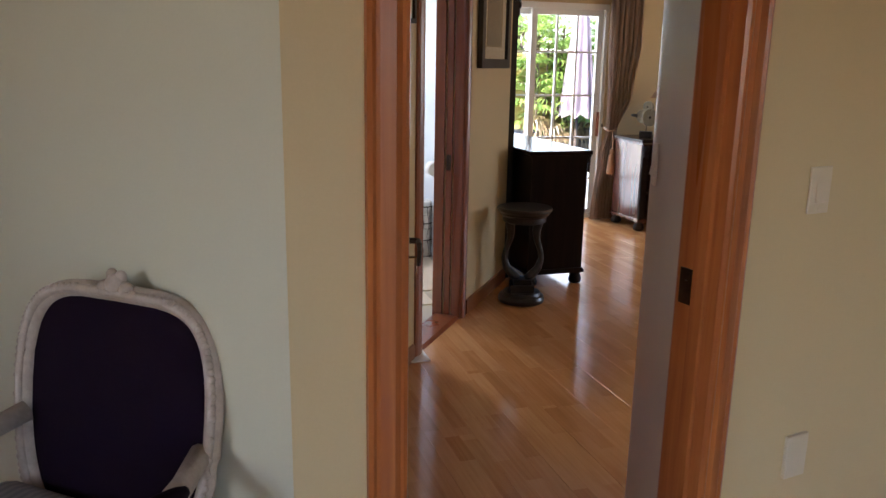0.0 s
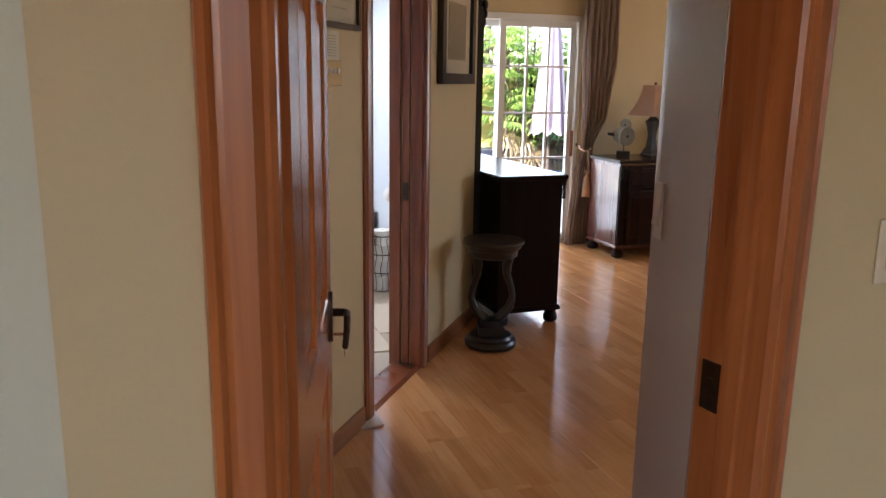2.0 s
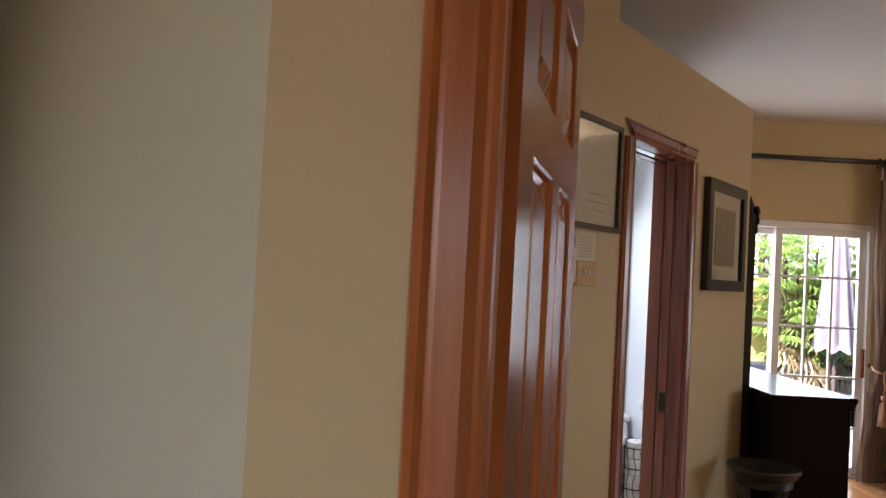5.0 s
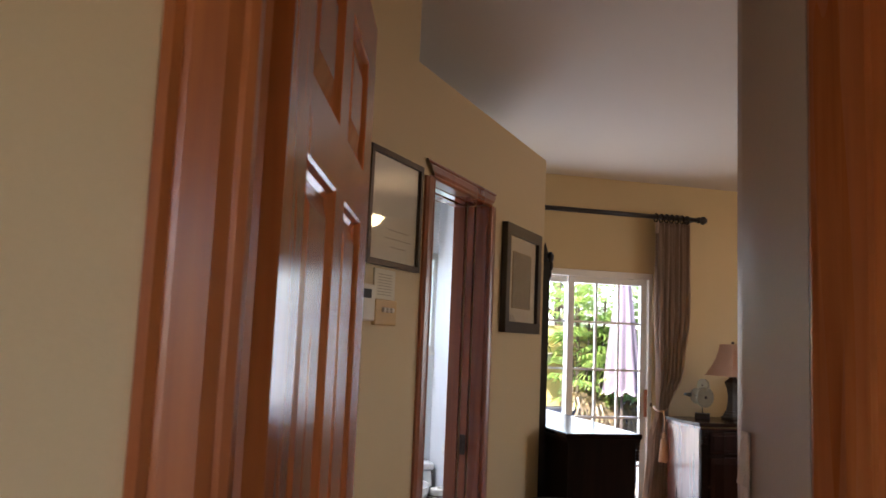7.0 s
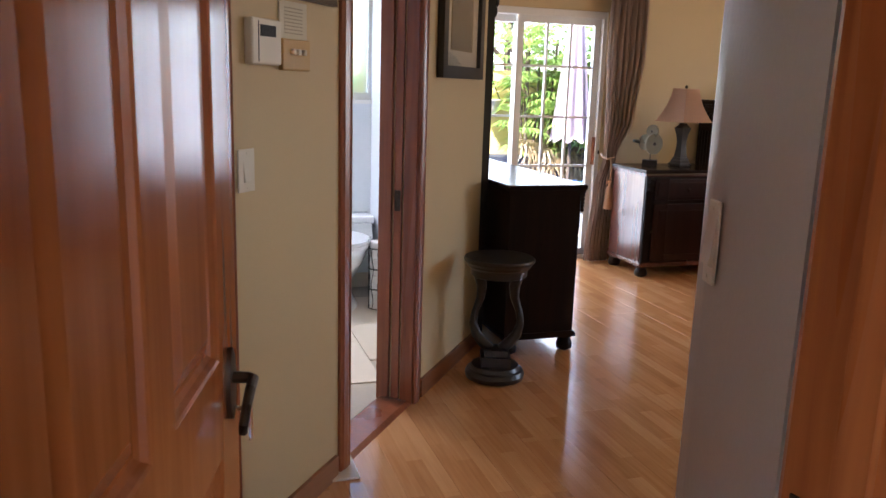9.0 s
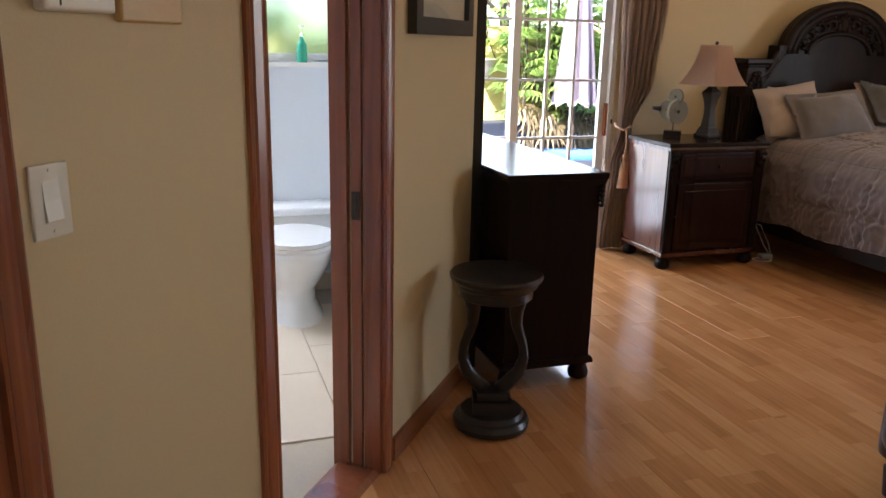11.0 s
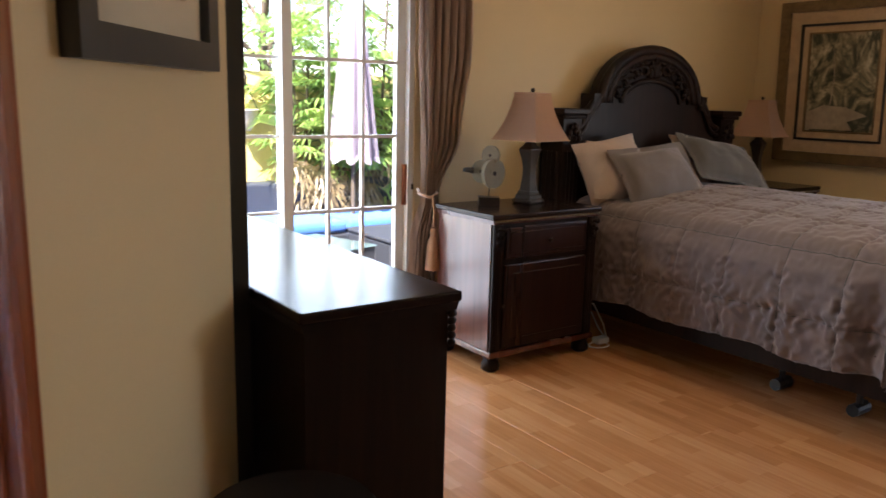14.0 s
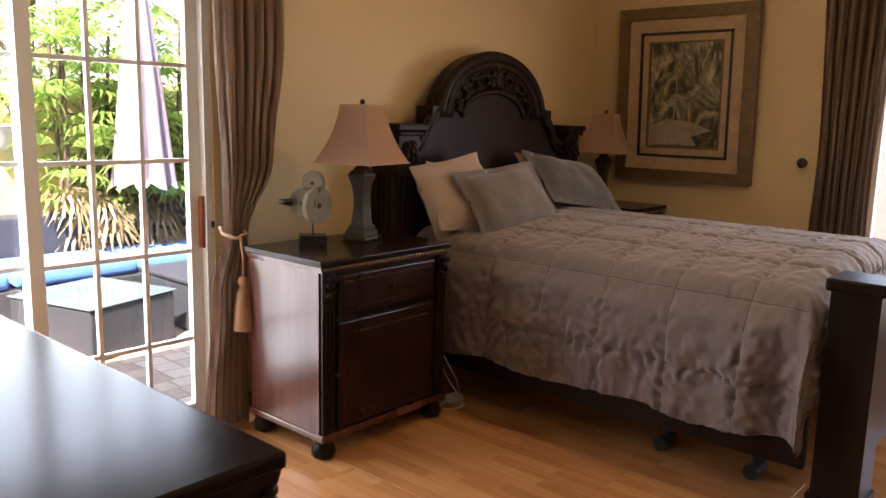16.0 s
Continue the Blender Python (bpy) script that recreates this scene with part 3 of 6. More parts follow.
door_1 = thing("door_1", ENTRY, "varnished cherry six-panel door standing open in its frame", "door", kind="structure")
for xo, s in ((OP0 - 0.082, 1), (OP1 + 0.082, -1)):
    casing(door_1, xo, s, OPH + 0.004, TRIM)
casing_head(door_1, OP0 - 0.082, OP1 + 0.082, OPH, TRIM)
for xo, s in ((OP0 - 0.082, 1), (OP1 + 0.07, -1)):
    casing(door_1, xo, s, OPH + 0.004, TRIM, 0.07, 0.018, 0.115, -1)
part("jamb", box((OP0 - 0.02, -0.002, 0), (OP0, 0.117, OPH)), TRIM, door_1, bevel=0.002)
part("jamb", box((OP1, -0.002, 0), (OP1 + 0.02, 0.117, OPH)), TRIM, door_1, bevel=0.002)
part("jamb", box((OP0 - 0.02, -0.002, OPH), (OP1 + 0.02, 0.117, OPH + 0.02)), TRIM, door_1)
part("door_stop", box((OP1 - 0.013, 0.025, 0), (OP1, 0.062, OPH)), TRIM, door_1, bevel=0.003)
part("door_stop", box((OP0, 0.025, 0), (OP0 + 0.013, 0.062, OPH)), TRIM, door_1, bevel=0.003)
bm = box((OP1 - 0.003, 0.074, 0.905), (OP1 + 0.001, 0.112, 0.995))
box((OP1 - 0.0045, 0.085, 0.935), (OP1 - 0.002, 0.098, 0.965), bm)
part("strike_plate", bm, BRONZE, door_1, "aged bronze strike plate", bevel=0.001)
for hz in (0.32, 0.92, 1.80):
    part("hinge_leaf", box((OP0, 0.085, hz - 0.05), (OP0 + 0.0025, 0.114, hz + 0.05)), BRONZE, door_1, "aged bronze hinge plate")
    part("hinge", tube([(OP0 + 0.004, 0.118, hz - 0.05), (OP0 + 0.004, 0.118, hz + 0.05)], 0.008, 10), BRONZE, door_1, "aged bronze hinge")

# the open leaf: local x from hinge to free edge, y its thickness
LEAFW, LEAFT, LEAFA = 0.775, 0.04, 66.0
leaf = new("door_leaf")
leaf.parent = door_1
leaf.matrix_local = pose(OP0 + 0.012, 0.118, 0, 0, 0, LEAFA)
leaf["label"] = "varnished cherry leaf with six raised panels"


ROWSP = [(0.20, 0.86), (1.01, 1.615), (1.71, 1.92)]
cols = [(0.115, 0.345), (0.43, 0.66)]
bm = bmesh.new()
for a, b in ((0, 0.115), (0.345, 0.43), (0.66, LEAFW)):
    box((a, -LEAFT, 0.01), (b, 0, 2.03), bm)
for a, b in ((0.115, 0.345), (0.43, 0.66)):
    for c, d in ((0.01, 0.20), (0.86, 1.01), (1.615, 1.71), (1.92, 2.03)):
        box((a, -LEAFT, c), (b, 0, d), bm)
part("stile_frame", bm, DOORWOOD, leaf)


def raised_panel(x0, x1, z0, z1):
    bm = bmesh.new()
    for s, y in ((1, -LEAFT), (-1, 0.0)):
        levels = [(0.0, 0.0), (0.004, 0.003), (0.008, 0.011), (0.016, 0.015), (0.024, 0.014), (0.052, 0.004)]
        rings = [[bm.verts.new((x, y + s * dep, z)) for x, z in ((x0 + i, z0 + i), (x1 - i, z0 + i), (x1 - i, z1 - i), (x0 + i, z1 - i))] for i, dep in levels]
        for p, q in zip(rings, rings[1:]):
            for k in range(4):
                bm.faces.new((p[k], p[(k + 1) % 4], q[(k + 1) % 4], q[k]))
        bm.faces.new(rings[-1])
    return bm


for c0, c1 in cols:
    for z0, z1 in ROWSP:
        part("panel", raised_panel(c0, c1, z0, z1), DOORWOOD, leaf)
for side in (1, -1):
    y = 0.0 if side > 0 else -LEAFT
    hx = LEAFW - 0.06
    bm = prism([(hx + 0.023 * math.cos(a) * (1 - 0.25 * abs(math.sin(a)) ** 4), 0.955 + 0.058 * math.sin(a)) for a in [k * math.pi / 8 for k in range(16)]], y, y + side * 0.007, "y")
    tube([(hx, y, 0.965), (hx, y + side * 0.03, 0.965), (hx - 0.006, y + side * 0.038, 0.965), (hx - 0.04, y + side * 0.04, 0.962), (hx - 0.07, y + side * 0.04, 0.948), (hx - 0.085, y + side * 0.038, 0.925), (hx - 0.082, y + side * 0.036, 0.912)], lambda t: 0.0095 - 0.003 * t, 10, bm)
    part("door_handle", bm, BRONZE, leaf, "aged bronze lever handle on a long plate", smooth=False)
    if side < 0:
        bm = tube([(hx, y - 0.007, 0.915), (hx, y - 0.03, 0.915)], 0.004, 6)
        box((hx - 0.008, y - 0.034, 0.865), (hx + 0.008, y - 0.03, 0.915), bm)
        part("key", bm, CHROME, leaf, "small key hanging in the lock")

# bathroom pocket-door frame
door_2 = thing("door_2", pose(BX1, 0, 0, 0, 0, 90), "red-brown stained bathroom doorway with a pocket door slid away", "door", kind="structure")
# local x = world y, local y = towards -world x
CW = 0.072
for xo, s in ((B0 - CW, 1), (B1 + CW + 0.01, -1)):
    casing(door_2, xo, s, BH + 0.004, TRIM_RED, CW, 0.02)
casing_head(door_2, B0 - CW, B1 + CW + 0.01, BH, TRIM_RED, CW, 0.02)
part("jamb", box((B0 - 0.02, -0.002, 0), (B0, 0.172, BH)), TRIM_RED, door_2, bevel=0.002)
part("jamb", box((B1, -0.002, 0), (B1 + 0.02, 0.055, BH)), TRIM_RED, door_2, bevel=0.002)
part("jamb", box((B1, 0.115, 0), (B1 + 0.02, 0.172, BH)), TRIM_RED, door_2, bevel=0.002)
part("jamb", box((B0 - 0.02, -0.002, BH), (B1 + 0.02, 0.05, BH + 0.02)), TRIM_RED, door_2)
part("jamb", box((B0 - 0.02, 0.12, BH), (B1 + 0.02, 0.172, BH + 0.02)), TRIM_RED, door_2)
part("track", box((B0, 0.065, BH + 0.002), (B1, 0.105, BH + 0.018)), CHROME, door_2, "aluminium pocket-door track")
pocket = part("pocket_door_edge", box((B1 + 0.006, 0.068, 0.015), (B1 + 0.03, 0.102, BH)), TRIM_RED, door_2, bevel=0.002)
bm = box((B1 + 0.002, 0.072, 0.875), (B1 + 0.008, 0.098, 0.965))
box((B1 - 0.001, 0.08, 0.895), (B1 + 0.004, 0.09, 0.945), bm)
part("latch", bm, BRONZE, pocket, "aged bronze pocket-door latch", bevel=0.001)
for k in (0.045, 0.1):
    part("floor_guide", box((B1 - 0.012, k, 0.004), (B1 + 0.012, k + 0.02, 0.022)), CHROME, door_2, "small metal floor guide", bevel=0.003)
part("threshold", prism([(0.0, 0.0), (0.02, 0.016), (0.15, 0.016), (0.172, 0.0)], B0 - 0.004, B1 + 0.004, "x"), TRIM_RED, door_2, "stained wood threshold")

# closed closet door further back along the hall wall
door_3 = thing("door_3", pose(BX1, 0, 0, 0, 0, 90), "closed red-brown closet door with moulded casing", "door", kind="structure")
casing(door_3, 2.995, -1, BH + 0.004, TRIM_RED, CW, 0.02)
casing(door_3, 2.18, 1, BH + 0.004, TRIM_RED, CW, 0.02)
casing_head(door_3, 2.18, 2.995, BH, TRIM_RED, CW, 0.02)
part("leaf", box((2.18 + CW, -0.008, 0.01), (2.995 - CW, -0.001, BH)), TRIM_RED, door_3, bevel=0.002)

# sliding patio door: two glazed panels with grids
slider = thing("window_1", at_uv(0, 6.90), "white framed sliding patio door with grid panes", "sliding door", kind="structure")
bm = box((D0, -0.04, 0.0), (D0 + 0.035, 0.12, DH - 0.002))
box((D1 - 0.035, -0.04, 0.0), (D1, 0.12, DH - 0.002), bm)
box((D0 + 0.035, -0.04, DH - 0.055), (D1 - 0.035, 0.12, DH - 0.002), bm)
box((D0 + 0.035, -0.04, 0.0), (D1 - 0.035, 0.12, 0.03), bm)
part("window_frame", bm, WHITEVINYL, slider, bevel=0.003)


def sash(x0, x1, y, nc, nr, name):
    s = new(name)
    s.parent = slider
    z0, z1, w = 0.03, DH - 0.055, 0.055
    bm = box((x0, y, z0), (x0 + w, y + 0.035, z1))
    box((x1 - w, y, z0), (x1, y + 0.035, z1), bm)
    box((x0 + w, y, z1 - w), (x1 - w, y + 0.035, z1), bm)
    box((x0 + w, y, z0), (x1 - w, y + 0.035, z0 + 0.05), bm)
    part("sash_frame", bm, WHITEVINYL, s, bevel=0.003)
    gx = [x0 + w + (x1 - x0 - 2 * w) * k / nc for k in range(nc + 1)]
    gz = [z0 + 0.05, 0.387, 0.787, 1.187, 1.588, z1 - w]
    for x in gx[1:-1]:
        part("muntin", box((x - 0.009, y + 0.006, gz[0]), (x + 0.009, y + 0.029, gz[-1])), WHITEVINYL, s)
    for z in gz[1:-1]:
        for k in range(nc):
            part("muntin", box((gx[k] + (0.009 if k else 0), y + 0.007, z - 0.009), (gx[k + 1] - (0.009 if k < nc - 1 else 0), y + 0.028, z + 0.009)), WHITEVINYL, s)
    g = part("pane", box((gx[0], y + 0.0155, gz[0]), (gx[-1], y + 0.0195, gz[-1])), GLASS, s, "clear glass")
    g.visible_shadow = False
    return s


MID = 3.235
sash(MID - 0.03, D1 - 0.035, 0.0, 3, 5, "sliding_panel")
sash(D0 + 0.035, MID + 0.03, 0.055, 3, 5, "fixed_panel")
bm = box((D1 - 0.052, -0.028, 0.80), (D1 - 0.030, -0.003, 1.03))
part("pull_handle", bm, TRIM_RED, slider, "red-brown wooden pull handle", bevel=0.005)
part("lock", box((D1 - 0.012, -0.05, 0.89), (D1 - 0.002, -0.04, 0.92)), BRONZE, slider)
part("track", box((D0 + 0.04, -0.03, 0.03), (D1 - 0.04, -0.022, 0.036)), CHROME, slider)

# bathroom window
bw = thing("window_2", at_uv(0, BV), "white bathroom window with patterned glass above a sill", "window", kind="structure")
part("window_sill", box((1.17, -0.025, 1.275), (1.95, 0.06, 1.30)), WHITEVINYL, bw, bevel=0.004)
bm = box((1.19, 0.05, 1.30), (1.235, 0.12, 2.02))
box((1.885, 0.05, 1.30), (1.93, 0.12, 2.02), bm)
box((1.235, 0.05, 1.30), (1.885, 0.12, 1.345), bm)
box((1.235, 0.05, 1.975), (1.885, 0.12, 2.02), bm)
part("window_frame", bm, WHITEVINYL, bw, bevel=0.003)
g = part("pane", box((1.235, 0.08, 1.345), (1.885, 0.085, 1.975)), FROST, bw, "patterned glass")
g.visible_shadow = False
# side window
sw = thing("window_3", at_uv(7.24, 3.0), "white framed side window half hidden by a curtain", "window", kind="structure")
bm = box((-0.02, 0.0, 0.35), (0.06, 0.05, 2.1))
box((-0.02, 1.95, 0.35), (0.06, 2.0, 2.1), bm)
box((-0.02, 0.05, 0.35), (0.06, 1.95, 0.40), bm)
box((-0.02, 0.05, 2.05), (0.06, 1.95, 2.1), bm)
part("window_frame", bm, WHITEVINYL, sw, bevel=0.003)
g = part("pane", box((0.0, 0.05, 0.40), (0.004, 1.95, 2.05)), GLASS, sw, "clear glass")
g.visible_shadow = False

# front-room window, and an unseen glass door added to house the fill light
fw = thing("window_4", at_uv(-2.44, -0.9), "white framed front-room window", "window", kind="structure")
bm = box((-0.03, 0.0, 0.8), (0.03, 0.05, 2.2))
box((-0.03, 1.55, 0.8), (0.03, 1.6, 2.2), bm)
box((-0.03, 0.05, 0.8), (0.03, 1.55, 0.85), bm)
box((-0.03, 0.05, 2.15), (0.03, 1.55, 2.2), bm)
part("window_frame", bm, WHITEVINYL, fw, bevel=0.003)
g = part("pane", box((-0.002, 0.05, 0.85), (0.002, 1.55, 2.15)), GLASS, fw, "clear glass")
g.visible_shadow = False
fd = thing("window_5", at_uv(-0.08, -1.84), "unseen white framed glass door added around the front-room fill light", "glass door", kind="structure")
bm = box((0.0, -0.03, 0.0), (0.06, 0.01, 2.08))
box((2.10, -0.03, 0.0), (2.16, 0.01, 2.08), bm)
box((1.05, -0.03, 0.06), (1.11, 0.01, 2.02), bm)
box((0.06, -0.03, 0.0), (2.10, 0.01, 0.06), bm)
box((0.06, -0.03, 2.02), (2.10, 0.01, 2.08), bm)
part("window_frame", bm, WHITEVINYL, fd, bevel=0.003)
for x in (0.06, 1.11):
    g = part("pane", box((x, -0.012, 0.06), (x + 0.99, -0.008, 2.02)), GLASS, fd, "clear glass")
    g.visible_shadow = False


# ---- dresser with its mirror ----
def bun_foot(parent, x, y, h=0.085, r=0.045, material=None):
    part("foot", lathe([(r * 0.55, 0), (r * 0.95, h * 0.15), (r, h * 0.42), (r * 0.8, h * 0.75), (r * 0.55, h * 0.86), (r * 0.9, h * 0.9), (r * 0.9, h)], 20, (x, y), ribs=8, depth=0.06), material or ESPRESSO, parent, smooth=True)


def carved_corbel(parent, x, y, z, material, s=1.0, d=-1):
    """Acanthus bracket at the head of a corner post; d: the way it faces along y."""
    bm = box((x - 0.026 * s, y - 0.008, z - 0.11 * s), (x + 0.026 * s, y + 0.008, z))
    for k in range(4):
        blob((x + 0.013 * s * (-1) ** k, y + d * (0.012 + 0.004 * (3 - k)), z - 0.02 * s - 0.022 * s * k), (0.013 * s, 0.012, 0.014 * s), bm, 8)
    blob((x, y + d * 0.02, z - 0.018), (0.022 * s, 0.014, 0.012), bm, 8)
    part("carved_bracket", bm, material, parent, smooth=True)


dresser = thing("dresser", at_uv(2.263, 4.68), "near-black espresso wooden dresser with a glossy top", "dresser")
DW, DL, DZ = 0.45, 1.52, 0.922
part("top", rounded_box((0.0, 0.0, DZ - 0.028), (DW, DL, DZ), 0.007), ESPRESSO_TOP, dresser, "polished espresso top")
part("moulding", prism([(0.012, DZ - 0.05), (DW - 0.012, DZ - 0.05), (DW - 0.004, DZ - 0.029), (0.004, DZ - 0.029)], 0.01, DL - 0.01, "y"), ESPRESSO, dresser)
part("body", box((0.02, 0.022, 0.115), (DW - 0.03, DL - 0.022, DZ - 0.05)), ESPRESSO, dresser, bevel=0.004)
part("plinth", prism([(0.012, 0.085), (DW - 0.012, 0.085), (DW - 0.012, 0.10), (DW - 0.025, 0.118), (0.02, 0.118), (0.012, 0.10)], 0.012, DL - 0.012, "y"), ESPRESSO, dresser)
for a in (0.06, DW - 0.055):
    for b in (0.06, DL - 0.06):
        bun_foot(dresser, a, b)
for k in range(3):
    for j in range(2):
        y0 = 0.09 + j * 0.68
        z0 = 0.14 + k * 0.24
        dr = part("drawer", rounded_box((DW - 0.032, y0, z0), (DW - 0.012, y0 + 0.64, z0 + 0.215), 0.006, seg=2), ESPRESSO, dresser)
        for h in (0.16, 0.48):
            kn = part("knob", lathe([(0.006, 0), (0.006, 0.012), (0.015, 0.018), (0.012, 0.026)], 12), BRONZE, dr)
            kn.matrix_local = pose(DW - 0.012, y0 + h, z0 + 0.11, 0, 90, 0)

bm = bmesh.new()
for k in range(5):
    blob((DW - 0.022, 0.016, DZ - 0.06 - 0.019 * k), (0.016 - 0.001 * k, 0.010, 0.012), bm, 8)
part("carved_bracket", bm, ESPRESSO, dresser, smooth=True)

mirror = thing("dresser_mirror", at_uv(2.207, 4.965), "tall black carved mirror standing behind the dresser", "mirror")
ML = 1.05
bm = box((0.002, 0.0, 0.0), (0.05, 0.075, 1.83))
box((0.002, ML - 0.075, 0.0), (0.05, ML, 1.83), bm)
box((0.002, 0.075, 0.96), (0.05, ML - 0.075, 1.04), bm)
box((0.002, 0.075, 1.74), (0.05, ML - 0.075, 1.83), bm)
part("mirror_frame", bm, BLACKWOOD, mirror, bevel=0.005)
part("mirror_glass", box((0.02, 0.075, 1.04), (0.03, ML - 0.075, 1.74)), MIRROR, mirror, "silvered mirror glass")
bm = prism([(0.0, 1.83), (ML, 1.83), (ML, 1.87), (ML * 0.8, 1.89), (ML * 0.62, 1.98), (ML * 0.5, 2.0), (ML * 0.38, 1.98), (ML * 0.2, 1.89), (0, 1.87)], 0.005, 0.05, "x")
part("crest", bm, BLACKWOOD, mirror, bevel=0.006)
bm = lathe([(0.02, 1.87), (0.026, 1.885), (0.012, 1.90), (0.02, 1.93), (0.006, 1.97), (0.002, 1.985)], 14, (0.028, 0.03))
blob((0.062, 0.03, 1.90), (0.022, 0.03, 0.035), bm)
blob((0.066, 0.03, 1.85), (0.014, 0.026, 0.03), bm)
blob((0.06, 0.03, 1.80), (0.010, 0.024, 0.03), bm)
part("finial", bm, BLACKWOOD, mirror, smooth=True)

# ---- pedestal side table in the hall ----
ped = thing("pedestal_table", pose(-1.055, 4.80, 0, 0, 0, 20) @ Matrix.Diagonal((0.97, 0.97, 0.915, 1.0)), "small black round pedestal table with curved scroll legs", "side table")
part("tabletop", lathe([(0.150, 0.615), (0.158, 0.62), (0.162, 0.632), (0.176, 0.648), (0.178, 0.66), (0.172, 0.668)], 40), BLACKWOOD, ped, smooth=False)
part("apron", lathe([(0.128, 0.565), (0.14, 0.572), (0.142, 0.605), (0.15, 0.616)], 40), BLACKWOOD, ped)
for k in range(2):
    a = math.pi * k
    pth = []
    for i in range(21):
        f = i / 20
        z = 0.16 + 0.41 * f
        r = float(np.interp(f, [0, 0.08, 0.2, 0.36, 0.5, 0.7, 0.85, 1.0], [0.03, 0.065, 0.102, 0.12, 0.112, 0.085, 0.082, 0.095]))
        pth.append((r * math.cos(a), r * math.sin(a), z))
    part("leg", tube(pth, lambda t: 0.024 + 0.006 * math.cos(2 * math.pi * t), 12), BLACKWOOD, ped, smooth=True)
bm = box((-0.075, -0.075, 0.075), (0.075, 0.075, 0.13))
box((-0.058, -0.058, 0.13), (0.058, 0.058, 0.165), bm)
part("block", bm, BLACKWOOD, ped, bevel=0.006)
part("base", lathe([(0.135, 0.0), (0.148, 0.006), (0.152, 0.03), (0.143, 0.05), (0.128, 0.055), (0.12, 0.075), (0.09, 0.078)], 40), BLACKWOOD, ped)


# ---- nightstands ----
def nightstand(u, v, w, label):
    ns = thing("nightstand", at_uv(u, v), label, "nightstand", "nightstands beside the bed")
    d, z = 0.50, 0.835
    part("top", rounded_box((-0.008, -0.012, z - 0.026), (w + 0.008, d, z), 0.006), ESPRESSO_TOP, ns, "polished dark top")
    bm = prism([(0.006, z - 0.05), (w - 0.006, z - 0.05), (w, z - 0.027), (0, z - 0.027)], 0.0, d - 0.004, "y")
    part("moulding", bm, MAHOGANY_LIT, ns)
    bm = tube([(0.01, -0.006, z - 0.034), (w - 0.01, -0.006, z - 0.034)], 0.006, 8)
    for k in range(int(w / 0.022)):
        blob((0.015 + k * 0.022, -0.009, z - 0.034), (0.009, 0.006, 0.006), bm, 6)
    part("bead_trim", bm, GOLDFRAME, ns, "gilded beaded trim", smooth=True)
    # sides use the paler mahogany that stands in for patio-door reflection
    part("side_panel", box((0.012, 0.03, 0.10), (0.03, d - 0.01, z - 0.05)), MAHOGANY_LIT, ns)
    part("side_panel", box((w - 0.03, 0.03, 0.10), (w - 0.012, d - 0.01, z - 0.05)), MAHOGANY_LIT, ns)
    part("back_panel", box((0.03, d - 0.02, 0.10), (w - 0.03, d - 0.01, z - 0.05)), MAHOGANY_LIT, ns)
    bm = box((0.03, 0.014, 0.10), (w - 0.03, 0.03, z - 0.05))
    part("body", bm, ESPRESSO, ns)
    for x in (0.012, w - 0.074):
        bm = box((x, 0.004, 0.10), (x + 0.062, 0.014, z - 0.05))
        for k in range(3):
            tube([(x + 0.014 + 0.017 * k, 0.004, 0.13), (x + 0.014 + 0.017 * k, 0.004, z - 0.19)], 0.006, 6, bm)
        part("pilaster", bm, ESPRESSO, ns)
        carved_corbel(ns, x + 0.031, 0.002, z - 0.055, ESPRESSO)
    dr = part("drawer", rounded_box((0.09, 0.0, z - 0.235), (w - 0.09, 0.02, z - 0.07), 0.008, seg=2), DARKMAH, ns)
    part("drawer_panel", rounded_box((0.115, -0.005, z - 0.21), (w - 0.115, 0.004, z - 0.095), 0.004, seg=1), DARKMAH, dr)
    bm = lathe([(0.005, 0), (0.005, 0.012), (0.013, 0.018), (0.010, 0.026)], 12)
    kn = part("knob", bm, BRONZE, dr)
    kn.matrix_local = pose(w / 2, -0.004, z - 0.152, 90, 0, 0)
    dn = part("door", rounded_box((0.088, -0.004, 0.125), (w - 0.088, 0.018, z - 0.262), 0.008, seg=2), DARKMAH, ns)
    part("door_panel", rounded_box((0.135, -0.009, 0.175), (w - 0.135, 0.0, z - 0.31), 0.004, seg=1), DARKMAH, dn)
    kn = part("knob", lathe([(0.004, 0), (0.004, 0.01), (0.009, 0.014), (0.007, 0.02)], 12), BRONZE, dn)
    kn.matrix_local = pose(0.075, -0.0, 0.36, 90, 0, 0)
    part("plinth", rounded_box((0.0, -0.008, 0.082), (w, d, 0.115), 0.008, seg=2), MAHOGANY_LIT, ns)
    for a in (0.05, w - 0.05):
        for b in (0.045, d - 0.05):
            bun_foot(ns, a, b, 0.082, 0.05)
    return ns


nightstand(3.985, 6.135, 0.755, "dark mahogany nightstand with a drawer and carved corners")
nightstand(6.68, 6.22, 0.44, "dark mahogany nightstand on the far side of the bed")


